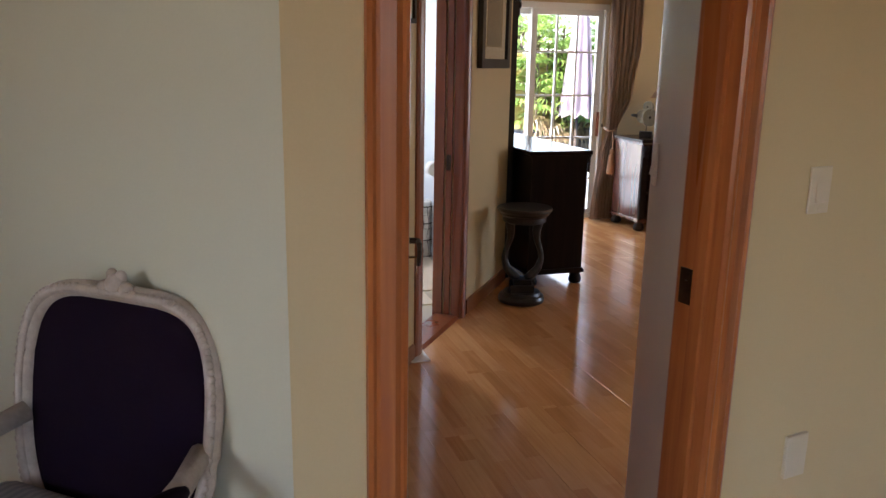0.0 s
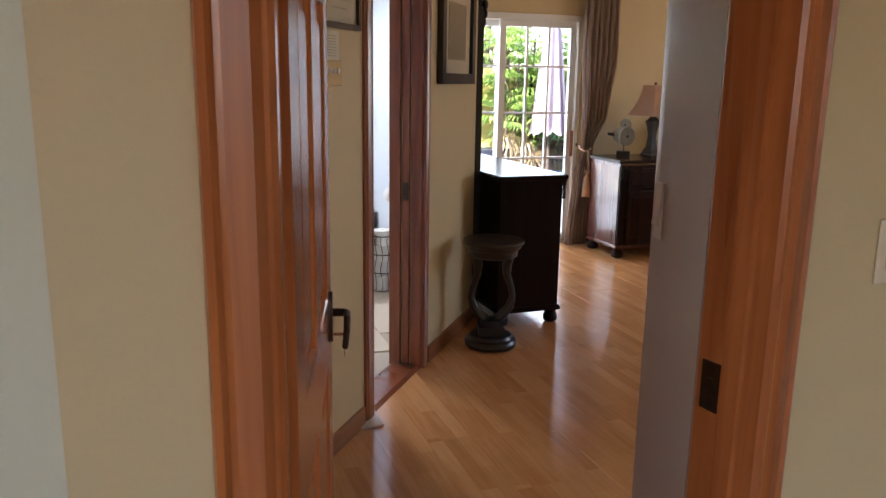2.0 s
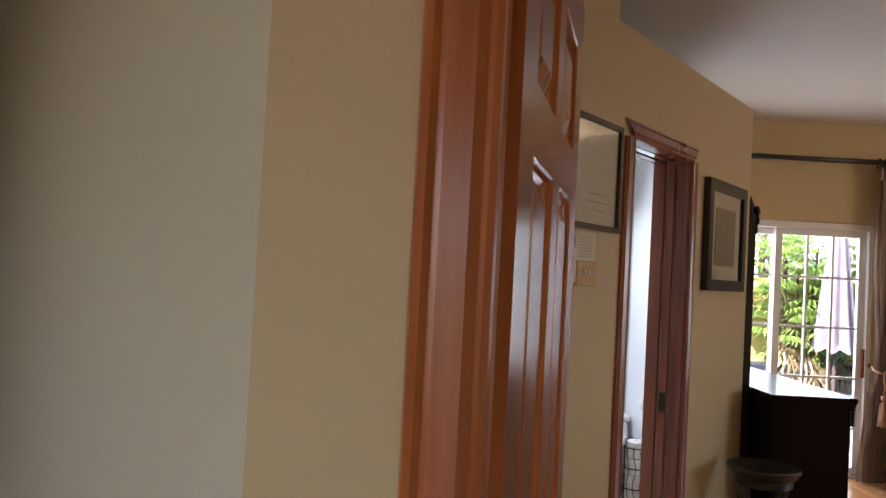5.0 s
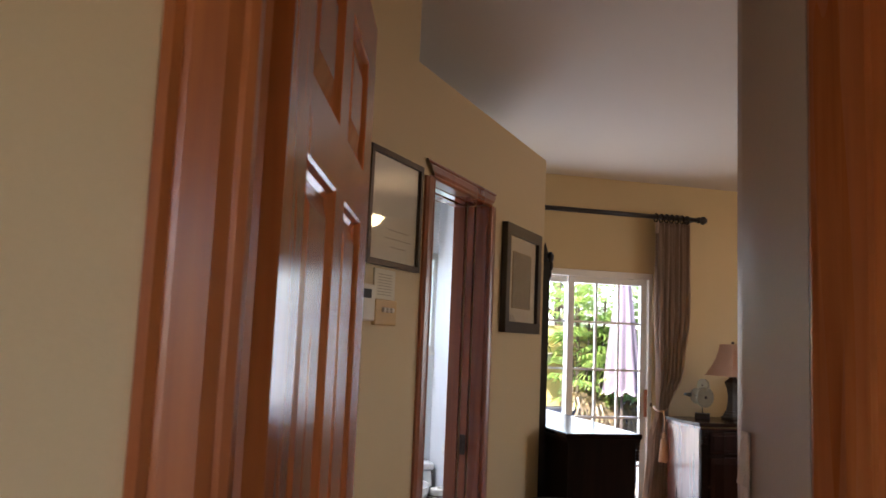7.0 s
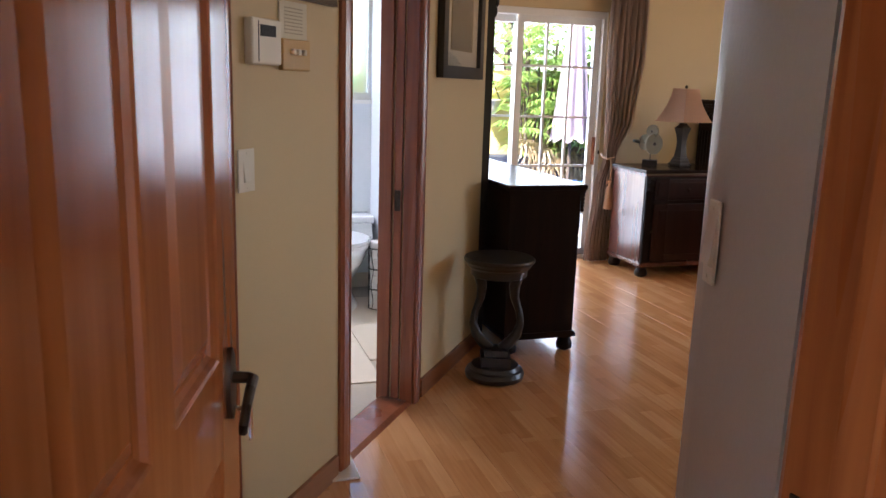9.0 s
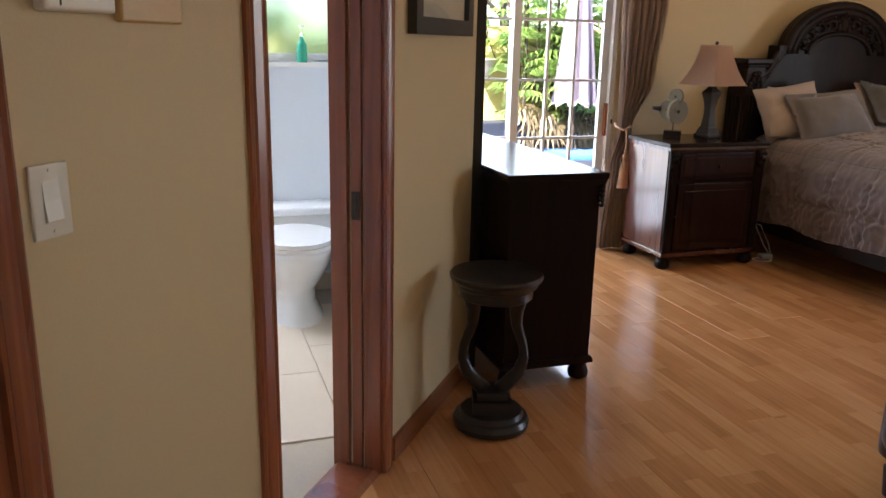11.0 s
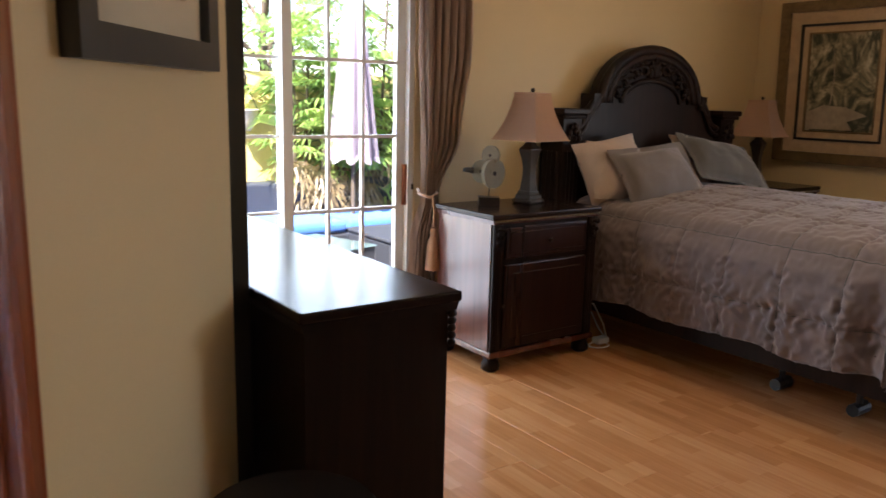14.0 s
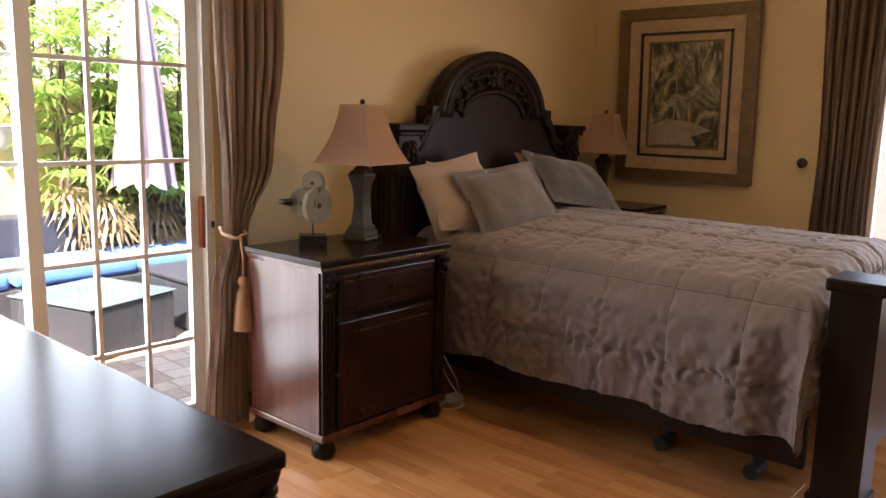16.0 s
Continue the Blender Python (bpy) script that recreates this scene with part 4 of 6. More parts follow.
# ---- table lamps ----
def table_lamp(u, v, z):
    lamp = thing("table_lamp", at_uv(u, v, z, 11), "bronze urn table lamp with an apricot linen shade, unlit", "lamp", "lamps beside the bed")
    quarter = pose(0, 0, 0, 0, 0, 45)
    bm = lathe([(0.078, 0.0), (0.088, 0.008), (0.086, 0.018), (0.076, 0.026), (0.072, 0.045), (0.062, 0.052), (0.060, 0.068)], 4)
    for k in range(4):
        an = math.pi / 2 * k
        blob((0.078 * math.cos(an), 0.078 * math.sin(an), 0.012), (0.014, 0.014, 0.012), bm, 8)
    bm.transform(quarter)
    part("base", bm, LAMPMETAL, lamp)
    bm = lathe([(0.050, 0.068), (0.044, 0.11), (0.037, 0.16), (0.038, 0.20), (0.047, 0.25), (0.064, 0.295), (0.062, 0.303), (0.040, 0.322), (0.026, 0.338), (0.038, 0.352), (0.024, 0.360), (0.012, 0.368)], 4)
    bm.transform(quarter)
    part("urn", bm, LAMPMETAL, lamp, bevel=0.0015)
    part("socket", lathe([(0.012, 0.36), (0.018, 0.365), (0.018, 0.42), (0.006, 0.43), (0.004, 0.615)], 14), BRASS, lamp)
    # square flared shade with crisp corners
    bm = bmesh.new()
    rings = []
    for t in range(9):
        f = t / 8
        r = 0.218 - 0.118 * f - 0.020 * math.sin(math.pi * f)
        z1 = 0.350 + 0.260 * f
        pts = [(r * math.cos(math.pi / 4 + k * math.pi / 2), r * math.sin(math.pi / 4 + k * math.pi / 2)) for k in range(4)]
        rings.append([bm.verts.new((x, y, z1)) for x, y in pts])
    for p, q in zip(rings, rings[1:]):
        for i in range(4):
            bm.faces.new((p[i], p[(i + 1) % 4], q[(i + 1) % 4], q[i]))
    bmesh.ops.solidify(bm, geom=list(bm.faces), thickness=0.003)
    sh = part("shade", bm, SHADEFAB, lamp, "apricot linen shade")
    for r, z1 in ((0.220, 0.353), (0.1025, 0.597), (0.1015, 0.608)):
        part("shade_trim", tube([(r * math.cos(math.pi / 4 + k * math.pi / 2), r * math.sin(math.pi / 4 + k * math.pi / 2), z1) for k in range(5)], 0.0028, 6), TASSEL, sh)
    part("finial", lathe([(0.004, 0.61), (0.012, 0.618), (0.012, 0.628), (0.004, 0.636)], 12), BRONZE, lamp)


table_lamp(4.48, 6.44, 0.835)
table_lamp(6.77, 6.52, 0.835)

# ---- carved stone disc on the nightstand ----
st = thing("stone_sculpture", at_uv(4.22, 6.47, 0.835, -35) @ Matrix.Scale(0.88, 4), "pale carved stone disc figure on a black block", "sculpture")
part("block", box((-0.065, -0.05, 0), (0.065, 0.05, 0.05)), BLACKWOOD, st, bevel=0.004)
part("rod", tube([(0, 0, 0.05), (0, 0, 0.115)], 0.004, 8), IRON, st)
for cx, cy, cz, r, yaw in ((0.022, 0.0, 0.195, 0.088, 38), (-0.045, 0.012, 0.205, 0.070, -28), (0.005, 0.018, 0.305, 0.058, -30)):
    ring = [(r * math.cos(a), r * math.sin(a) * 1.05) for a in [k * math.pi / 16 for k in range(32)]]
    dk = part("disc", prism(ring, -0.014, 0.014, "y"), STONE, st, bevel=0.006)
    dk.matrix_local = pose(cx, cy, cz, 0, 0, yaw)
    # dark plug in place of a hole, its colour stands for the shade inside
    part("hole_shade_plug", prism([(r * 0.17 * math.cos(a), r * 0.17 * math.sin(a)) for a in [k * math.pi / 8 for k in range(16)]], -0.0148, 0.0148, "y"), ESPRESSO, dk)
part("peg", tube([(-0.10, 0.012, 0.21), (-0.165, 0.012, 0.215)], lambda t: 0.02 - 0.008 * t, 10), BLACKWOOD, st, smooth=True)

# ---- bed ----
bed = thing("bed", at_uv(4.90, 4.45), "dark carved wooden bed with an arched headboard", "bed")
# local x across the bed, y towards the headboard
BWD, HB = 1.70, 2.17
for x in (0.0, BWD - 0.15):
    post = part("headboard_post", box((x, HB, 0), (x + 0.15, HB + 0.2, 1.30)), ESPRESSO, bed, bevel=0.004)
    edge = x if x < 0.5 else x + 0.15
    for k in range(4):
        part("reed", tube([(x + 0.03 + k * 0.03, HB, 0.5), (x + 0.03 + k * 0.03, HB, 1.10)], 0.012, 8), ESPRESSO, post, smooth=True)
        part("reed", tube([(edge, HB + 0.04 + k * 0.04, 0.5), (edge, HB + 0.04 + k * 0.04, 1.10)], 0.013, 8), ESPRESSO, post, smooth=True)
    cap = rounded_box((x - 0.02, HB - 0.022, 1.30), (x + 0.17, HB + 0.215, 1.325), 0.006, seg=2)
    rounded_box((x - 0.035, HB - 0.035, 1.325), (x + 0.185, HB + 0.22, 1.362), 0.008, cap, 2)
    part("cap", cap, ESPRESSO, post)
    orn = bmesh.new()
    for k in range(3):
        for s in (-1, 1):
            blob((x + 0.075 + s * (0.02 + 0.014 * k), HB - 0.014, 1.25 - 0.035 * k), (0.02, 0.014, 0.022), orn, 8)
        blob((x + 0.075, HB - 0.02, 1.26 - 0.04 * k), (0.014, 0.016, 0.02), orn, 8)
    for k in range(4):
        blob((x - 0.002 if x < 0.5 else x + 0.152, HB + 0.05 + 0.035 * k, 1.22 + 0.02 * (k % 2)), (0.014, 0.02, 0.03), orn, 8)
    part("carving", orn, ESPRESSO, post, smooth=True)
MIDX = BWD / 2 - 0.02


def arch(half, base, rise, n=24):
    return [(MIDX + half * math.cos(a), base + rise * math.sin(a)) for a in [math.pi * k / n for k in range(n + 1)]]


outline = [(BWD - 0.15, 0.35), (BWD - 0.15, 1.22), (BWD - 0.19, 1.23), (BWD - 0.26, 1.26), (BWD - 0.31, 1.33), (MIDX + 0.56, 1.43)]
outline += arch(0.50, 1.40, 0.37)
outline += [(MIDX - 0.56, 1.43), (0.31 - 0.02, 1.33), (0.26 - 0.02, 1.26), (0.19, 1.23), (0.15, 1.22), (0.15, 0.35)]
part("headboard_panel", prism(outline, HB + 0.05, HB + 0.13, "y"), ESPRESSO, bed)
for half, rise, rad in ((0.475, 0.345, 0.034), (0.425, 0.305, 0.028), (0.385, 0.275, 0.014), (0.29, 0.150, 0.018)):
    part("arch_moulding", tube([(x, HB + 0.045, z) for x, z in arch(half, 1.40, rise)], rad, 10), ESPRESSO, bed, smooth=True)
for s in (-1, 1):
    pts = []
    for k in range(17):
        f = k / 16
        pts.append((MIDX + s * (0.72 - 0.22 * f - 0.02 * math.sin(math.pi * f * 2)), HB + 0.04, 1.235 + 0.21 * f * f + 0.02 * math.sin(math.pi * f)))
    part("scroll_moulding", tube(pts, 0.024, 10), ESPRESSO, bed, smooth=True)
    part("scroll_moulding", tube([(x, y - 0.008, z - 0.045) for x, y, z in pts], 0.014, 8), ESPRESSO, bed, smooth=True)
    part("shoulder_block", box((MIDX + s * 0.53 - 0.03, HB + 0.02, 1.36), (MIDX + s * 0.53 + 0.03, HB + 0.14, 1.455)), ESPRESSO, bed, bevel=0.006)
# carved leaves and scrolls in the lunette
bm = blob((MIDX, HB + 0.028, 1.615), (0.035, 0.025, 0.055))
blob((MIDX, HB + 0.03, 1.685), (0.016, 0.018, 0.04), bm)
for s in (-1, 1):
    blob((MIDX + s * 0.04, HB + 0.032, 1.595), (0.025, 0.02, 0.035), bm)
    blob((MIDX + s * 0.03, HB + 0.032, 1.65), (0.016, 0.018, 0.03), bm)
carving = part("carving", bm, ESPRESSO, bed, "carved acanthus scrolls", smooth=True)
for s in (-1, 1):
    for cx, cz, r, turn in ((0.10, 1.60, 0.05, 0.2), (0.20, 1.575, 0.048, 0.6), (0.29, 1.52, 0.042, 1.0), (0.355, 1.455, 0.034, 1.3)):
        sp = []
        for k in range(19):
            f = k / 18
            a = turn + f * 4.6
            rr = r * (1 - 0.75 * f)
            sp.append((MIDX + s * (cx + rr * math.cos(a)), HB + 0.035 - 0.012 * f, cz + rr * math.sin(a)))
        part("scroll", tube(sp, lambda t: 0.015 - 0.007 * t, 7), ESPRESSO, carving, smooth=True)
        for k in range(3):
            a = turn + 0.9 + k * 0.7
            part("leaf", blob((MIDX + s * (cx + 1.25 * r * math.cos(a)), HB + 0.035, cz + 1.25 * r * math.sin(a)), (0.022, 0.016, 0.015), None, 8), ESPRESSO, carving, smooth=True)
for x in (0.03, BWD - 0.065):
    part("side_rail", box((x, 0.13, 0.17), (x + 0.035, HB, 0.36)), ESPRESSO, bed, bevel=0.004)
for x in (0.04, BWD - 0.22):
    bm = box((x, -0.06, 0.0), (x + 0.18, 0.10, 0.84))
    box((x - 0.012, -0.072, 0.0), (x + 0.192, 0.112, 0.09), bm)
    post = part("footboard_post", bm, ESPRESSO, bed, bevel=0.004)
    part("cap", rounded_box((x - 0.018, -0.078, 0.84), (x + 0.198, 0.118, 0.885), 0.010), ESPRESSO, post)
part("footboard", box((0.22, -0.02, 0.18), (BWD - 0.22, 0.04, 0.56)), ESPRESSO, bed, bevel=0.006)
for k in range(4):
    part("centre_leg", tube([(0.5 + 0.25 * k, 0.7 + 0.3 * (k % 2), 0.0), (0.5 + 0.25 * k, 0.7 + 0.3 * (k % 2), 0.2)], 0.022, 10), BLACKPLASTIC, bed)
for yy in (0.36, 0.75):
    bm = tube([(0.18, yy, 0.03), (0.30, yy, 0.03)], 0.03, 12)
    tube([(0.24, yy, 0.04), (0.24, yy, 0.2)], 0.016, 8, bm)
    part("caster", bm, BLACKPLASTIC, bed, "black plastic bed-frame caster")

mt = link("mattress", rounded_box((0.06, 0.13, 0.36), (BWD - 0.06, HB - 0.03, 0.70), 0.05), MATTRESS, smooth=True)
mt.matrix_world = at_uv(4.90, 4.45)
tagged(mt, "off-white mattress and box spring hidden under the comforter", "mattress")

# quilted comforter draped over the bed
X0, X1, Y0, Y1, ZT = 0.035, BWD - 0.03, 0.135, HB - 0.06, 0.76
DROP, RND = 0.50, 0.09


def drape(s, lo, hi, drop):
    """Arc length over an edge: inside position and how far it hangs."""
    if s < lo + RND:
        over = lo + RND - s
        a = min(over / RND, math.pi / 2)
        return lo + RND - RND * math.sin(a), RND * (1 - math.cos(a)) + max(0.0, over - RND * math.pi / 2)
    if s > hi - RND:
        over = s - (hi - RND)
        a = min(over / RND, math.pi / 2)
        return hi - RND + RND * math.sin(a), RND * (1 - math.cos(a)) + max(0.0, over - RND * math.pi / 2)
    return s, 0.0


def quilt(a, b):
    s = X0 - DROP + a * (X1 - X0 + 2 * DROP)
    t = Y0 - 0.30 + b * (Y1 - Y0 + 0.30)
    x, hx = drape(s, X0, X1, DROP)
    y, hy = drape(t, Y0, Y1 + 5.0, 0.3)
    z = ZT + 0.13 * math.sin(math.pi * min(1, max(0, (s - X0) / (X1 - X0)))) ** 0.6 + 0.0 * (t - Y0) - max(hx, hy) - 0.25 * min(hx, hy)
    # quilting seams and puffs
    gx, gy = (s - X0 - 0.02) / 0.285, (t - Y0 + 0.06) / 0.30
    dx, dy = abs(gx - round(gx)) * 0.285, abs(gy - round(gy)) * 0.30
    puff = 0.015 * (1 - math.exp(-(min(dx, dy) / 0.013) ** 1.1))
    hangs = min(1.0, max(hx, hy) / 0.25)
    # wrinkles, stronger on the hanging sides
    wr = 0.006 * noise.noise(Vector((s * 9, t * 14, 1))) + 0.007 * noise.noise(Vector((s * 22, t * 30, 2)))
    wr += 0.015 * (0.3 - abs(noise.noise(Vector((s * 9 + t * 6, t * 14 - s * 8, 7))))) * (0.35 + hangs)
    wr += 0.013 * (0.3 - abs(noise.noise(Vector((s * 4 - t * 5, t * 19 + s * 6, 11))))) * hangs
    wr += 0.016 * math.exp(-(min(dx, dy) / 0.06) ** 2) * noise.noise(Vector((s * 34, t * 34, 17)))
    hang = min(1.0, max(hx, hy) / 0.25)
    fold = 0.015 * hang * math.sin(t * 15 + 2.2 * noise.noise(Vector((t * 2, s, 3)))) * hang
    corner = math.exp(-((t - Y0) / 0.35) ** 2) * hang if hx > 0.02 else 0.0
    fold += 0.045 * corner * math.sin(t * 22)
    k = puff + wr * (0.6 + 0.6 * hang)
    nx = (-1 if s < (X0 + X1) / 2 else 1) * min(1.0, hx / RND)
    ny = -min(1.0, hy / RND) if hx < 0.05 else 0.0
    z += k * (1 - min(1, max(hx, hy) / RND))
    x += nx * (k + fold) + nx * 0.04 * hang
    y += ny * k
    if z < 0.27:
        z = 0.27 + 0.15 * (z - 0.27) + 0.012 * math.sin(t * 9)
    return (x, y, z)


cf = thing("comforter", at_uv(4.90, 4.45), "wrinkled taupe quilted comforter draped over the bed", "comforter")
part("quilted_cover", sheet(340, 320, quilt), COMFORT, cf, smooth=True)
for k in range(-2, 9):
    a = (X0 + 0.02 + 0.285 * k - (X0 - DROP)) / (X1 - X0 + 2 * DROP)
    if 0.01 < a < 0.99:
        part("stitched_seam", tube([quilt(a, j / 130) for j in range(131)], 0.0032, 5), SHAM_DARK, cf)
for k in range(0, 8):
    b = (Y0 - 0.06 + 0.30 * k - (Y0 - 0.30)) / (Y1 - Y0 + 0.30)
    if 0.01 < b < 0.99:
        part("stitched_seam", tube([quilt(i / 150, b) for i in range(151)], 0.0032, 5), SHAM_DARK, cf)
tagged(cf, "wrinkled taupe quilted comforter draped over the bed", "comforter")


# ---- pillows ----
def pillow(m, w, h, d, material, label, flange=0.05, seed=0.0):
    def f(sgn):
        def g(a, b):
            x, y = (a - 0.5) * 2, (b - 0.5) * 2
            iw, ih = 1 - 2 * flange / w, 1 - 2 * flange / h
            px, py = min(1, abs(x) / iw), min(1, abs(y) / ih)
            t = max(0.0, (1 - px ** 2.4) * (1 - py ** 2.4)) ** 0.55
            pinch = 1 - 0.05 * (1 - abs(y)) * abs(x) ** 3
            wr = 0.012 * noise.noise(Vector((x * 3 + seed, y * 3, sgn))) * t + 0.006 * noise.noise(Vector((x * 9, y * 7 + seed, 3)))
            return (x * w / 2 * pinch, y * h / 2 * (1 - 0.06 * (1 - abs(x)) * abs(y) ** 3), sgn * (d / 2 * t + 0.003) + wr * sgn + 0.012 * noise.noise(Vector((x * 2 + seed, y * 2, 9))))
        return g
    bm = sheet(30, 24, f(1))
    sheet(30, 24, f(-1), bm)
    bmesh.ops.remove_doubles(bm, verts=bm.verts, dist=0.0005)
    ob = link("pillow", bm, material, smooth=True)
    ob.matrix_world = m
    return tagged(ob, label, "pillow", "pillows on the bed")


def lean(u, v, z, tilt, turn, roll=0.0):
    return at_uv(u, v, z, turn) @ pose(0, 0, 0, tilt, 0, 0) @ pose(0, 0, 0, 0, 0, roll)


pillow(lean(5.18, 6.46, 1.0, 66, -5, 8), 0.52, 0.40, 0.17, LINEN, "cream cotton pillow leaning on the headboard", 0.01, 1.0)
pillow(lean(5.24, 6.38, 0.975, 55, -12, -9), 0.54, 0.40, 0.17, LINEN, "cream cotton pillow behind a grey sham", 0.01, 2.0)
pillow(lean(5.34, 6.24, 0.985, 52, -12, 6), 0.58, 0.41, 0.17, SHAM, "grey-taupe sham pillow with a flanged edge", 0.04, 3.0)
pillow(lean(6.10, 6.46, 1.02, 50, 6, -10), 0.58, 0.38, 0.16, LINEN, "cream cotton pillow behind a dark sham", 0.01, 4.0)
pillow(lean(6.12, 6.34, 1.03, 42, 2, -14), 0.66, 0.42, 0.17, SHAM_DARK, "dark grey sham pillow with a flanged edge", 0.04, 5.0)


# ---- curtains ----
def curtain(name, m, z1, width_at, centre_at, folds, material, label, depth=0.035, z0=0.012):
    th = thing(name, m, label, "curtain")

    def f(a, b):
        z = z0 + (z1 - z0) * b
        w, c = width_at(b), centre_at(b)
        d = depth * (0.45 + 0.55 * min(1.0, w / 0.3))
        ph = folds * 2 * math.pi * a + 0.7 * noise.noise(Vector((a * 4, b * 2, 5)))
        return (c + (a - 0.5) * w + 0.012 * math.sin(ph * 2 + b * 5), d * math.sin(ph) + 0.012 * noise.noise(Vector((a * 9, b * 5, 2))) - 0.02, z)
    part("drape", sheet(150, 60, f, thick=0.002), material, th, smooth=True)
    bm = bmesh.new()
    w, c = width_at(1.0), centre_at(1.0)
    for k in range(folds + 1):
        box((c - w / 2 + w * k / folds - 0.006, -0.05, z1 - 0.09), (c - w / 2 + w * k / folds + 0.006, 0.0, z1 + 0.005), bm)
    part("pleat_header", bm, material, th)
    return th


def lerp_table(tab, b):
    for (b0, v0), (b1, v1) in zip(tab, tab[1:]):
        if b <= b1:
            f = (b - b0) / (b1 - b0)
            f = f * f * (3 - 2 * f)
            return v0 + (v1 - v0) * f
    return tab[-1][1]


cw = [(0, 0.20), (0.25, 0.15), (0.355, 0.085), (0.48, 0.22), (0.7, 0.31), (1.0, 0.30)]
cc = [(0, -0.13), (0.25, -0.10), (0.355, -0.06), (0.48, 0.0), (0.7, 0.02), (1.0, 0.02)]
cur = curtain("curtain", at_uv(4.06, 6.735), 2.46, lambda b: lerp_table(cw, b), lambda b: lerp_table(cc, b), 6, CURTAIN, "striped taupe drape tied back beside the patio door")
tb = thing("tassel_tieback", at_uv(3.985, 6.68, 0.0), "apricot silk tassel hanging from a cord tieback", "tassel")
bm = tube([(0.075, 0.11, 0.90), (0.03, -0.01, 0.88), (-0.03, -0.02, 0.865), (-0.05, 0.05, 0.88), (-0.03, 0.1, 0.9)], 0.008, 8)
tube([(-0.01, -0.022, 0.87), (0.0, -0.03, 0.78), (-0.005, -0.03, 0.70)], 0.007, 8, bm)
part("cord", bm, TASSEL, tb, smooth=True)
part("tassel", lathe([(0.006, 0.70), (0.02, 0.69), (0.022, 0.665), (0.012, 0.655), (0.022, 0.64), (0.034, 0.58), (0.042, 0.46)][::-1], 24, (-0.005, -0.03), ribs=12, depth=0.07), TASSEL, tb, smooth=True)
rod = thing("curtain_rod", at_uv(0, 6.735), "dark wooden curtain rod with ball finial and rings", "curtain rod")
part("rod", tube([(2.26, 0, 2.515), (4.33, 0, 2.515)], 0.021, 14), BLACKWOOD, rod, smooth=True)
fb = lathe([(0.021, 0), (0.03, 0.01), (0.02, 0.02), (0.036, 0.045), (0.038, 0.06), (0.025, 0.085), (0.005, 0.09)], 16)
ob = part("finial", fb, BLACKWOOD, rod, smooth=True)
ob.matrix_local = pose(4.33, 0, 2.515, 0, 90, 0)
for k in range(7):
    ring = [(3.93 + 0.05 * k, 0.032 * math.cos(a), 2.505 + 0.036 * math.sin(a)) for a in [j * math.pi / 8 for j in range(17)]]
    part("ring", tube(ring, 0.007, 6), BLACKWOOD, rod, smooth=True)
part("bracket", box((4.26, 0.0, 2.49), (4.285, 0.115, 2.515)), BLACKWOOD, rod)
sw_ = [(0, 0.36), (0.45, 0.30), (1.0, 0.42)]
curtain("curtain", at_uv(7.09, 5.10, 0, 90), 2.46, lambda b: lerp_table(sw_, b), lambda b: 0.0, 7, CURTAIN_DARK, "bronze striped drape beside the side window", 0.03)
rod2 = thing("curtain_rod", at_uv(7.09, 0), "dark wooden curtain rod above the side window", "curtain rod")
part("rod", tube([(0, 2.7, 2.5), (0, 5.4, 2.5)], 0.021, 14), BLACKWOOD, rod2, smooth=True)
part("bracket", box((0.0, 5.3, 2.485), (0.06, 5.325, 2.515)), BLACKWOOD, rod2)
hold = thing("curtain_holdback", at_uv(7.15, 5.335, 1.175), "small dark round curtain holdback on the wall", "holdback")
ob = part("knob", lathe([(0.012, 0), (0.012, 0.05), (0.028, 0.06), (0.03, 0.075), (0.02, 0.085)], 16), BLACKWOOD, hold, smooth=True)
ob.matrix_local = pose(0, 0, 0, 0, -90, 0)


# ---- ceiling light over the bed ----
GLOW, gnt, gb = mat("lit_alabaster_glass")
gb.inputs["Base Color"].default_value = (0.85, 0.72, 0.5, 1)
gb.inputs["Emission Color"].default_value = (1.0, 0.72, 0.38, 1)
gb.inputs["Emission Strength"].default_value = 10.0
cl = thing("ceiling_light", at_uv(5.2, 5.05, 2.40) @ Matrix.Diagonal((0.6, 0.6, 1.0, 1.0)), "lit alabaster bowl light hanging under the ceiling", "ceiling light")
part("bowl", lathe([(0.02, 0.0), (0.09, 0.012), (0.15, 0.04), (0.18, 0.08), (0.185, 0.095)], 32), GLOW, cl, smooth=True)
part("stem", tube([(0, 0, 0.09), (0, 0, 0.40)], 0.012, 10), BRONZE, cl)
part("canopy", lathe([(0.07, 0.40), (0.065, 0.415), (0.05, 0.43)], 24), BRONZE, cl)


# ---- framed pictures ----
pa = thing("palm_painting", at_uv(7.148, 6.126, 1.008, -90) @ pose(0, 0, 0, 3.0, 0, 0), "large bronze-framed painting of palms along a sandy path", "painting")
PW, PH = 0.955, 1.145
part("frame", frame_bars(PW, PH, 0.075, -0.06, 0.0), GOLDFRAME, pa, "antique bronze frame", bevel=0.008)
part("liner", frame_bars(PW - 0.15, PH - 0.15, 0.085, -0.042, -0.004, lift=0.075), LINER, pa, "marbled tan liner")
part("fillet", frame_bars(PW - 0.32, PH - 0.32, 0.016, -0.05, -0.004, lift=0.16), BLACKWOOD, pa)
part("inner_liner", frame_bars(PW - 0.35, PH - 0.35, 0.045, -0.036, -0.004, lift=0.175), LINER, pa)
part("inner_fillet", frame_bars(PW - 0.44, PH - 0.44, 0.012, -0.042, -0.004, lift=0.22), GOLDFRAME, pa)
part("canvas", box((-PW / 2 + 0.225, -0.026, 0.225), (PW / 2 - 0.225, -0.004, PH - 0.225)), PALMART, pa)
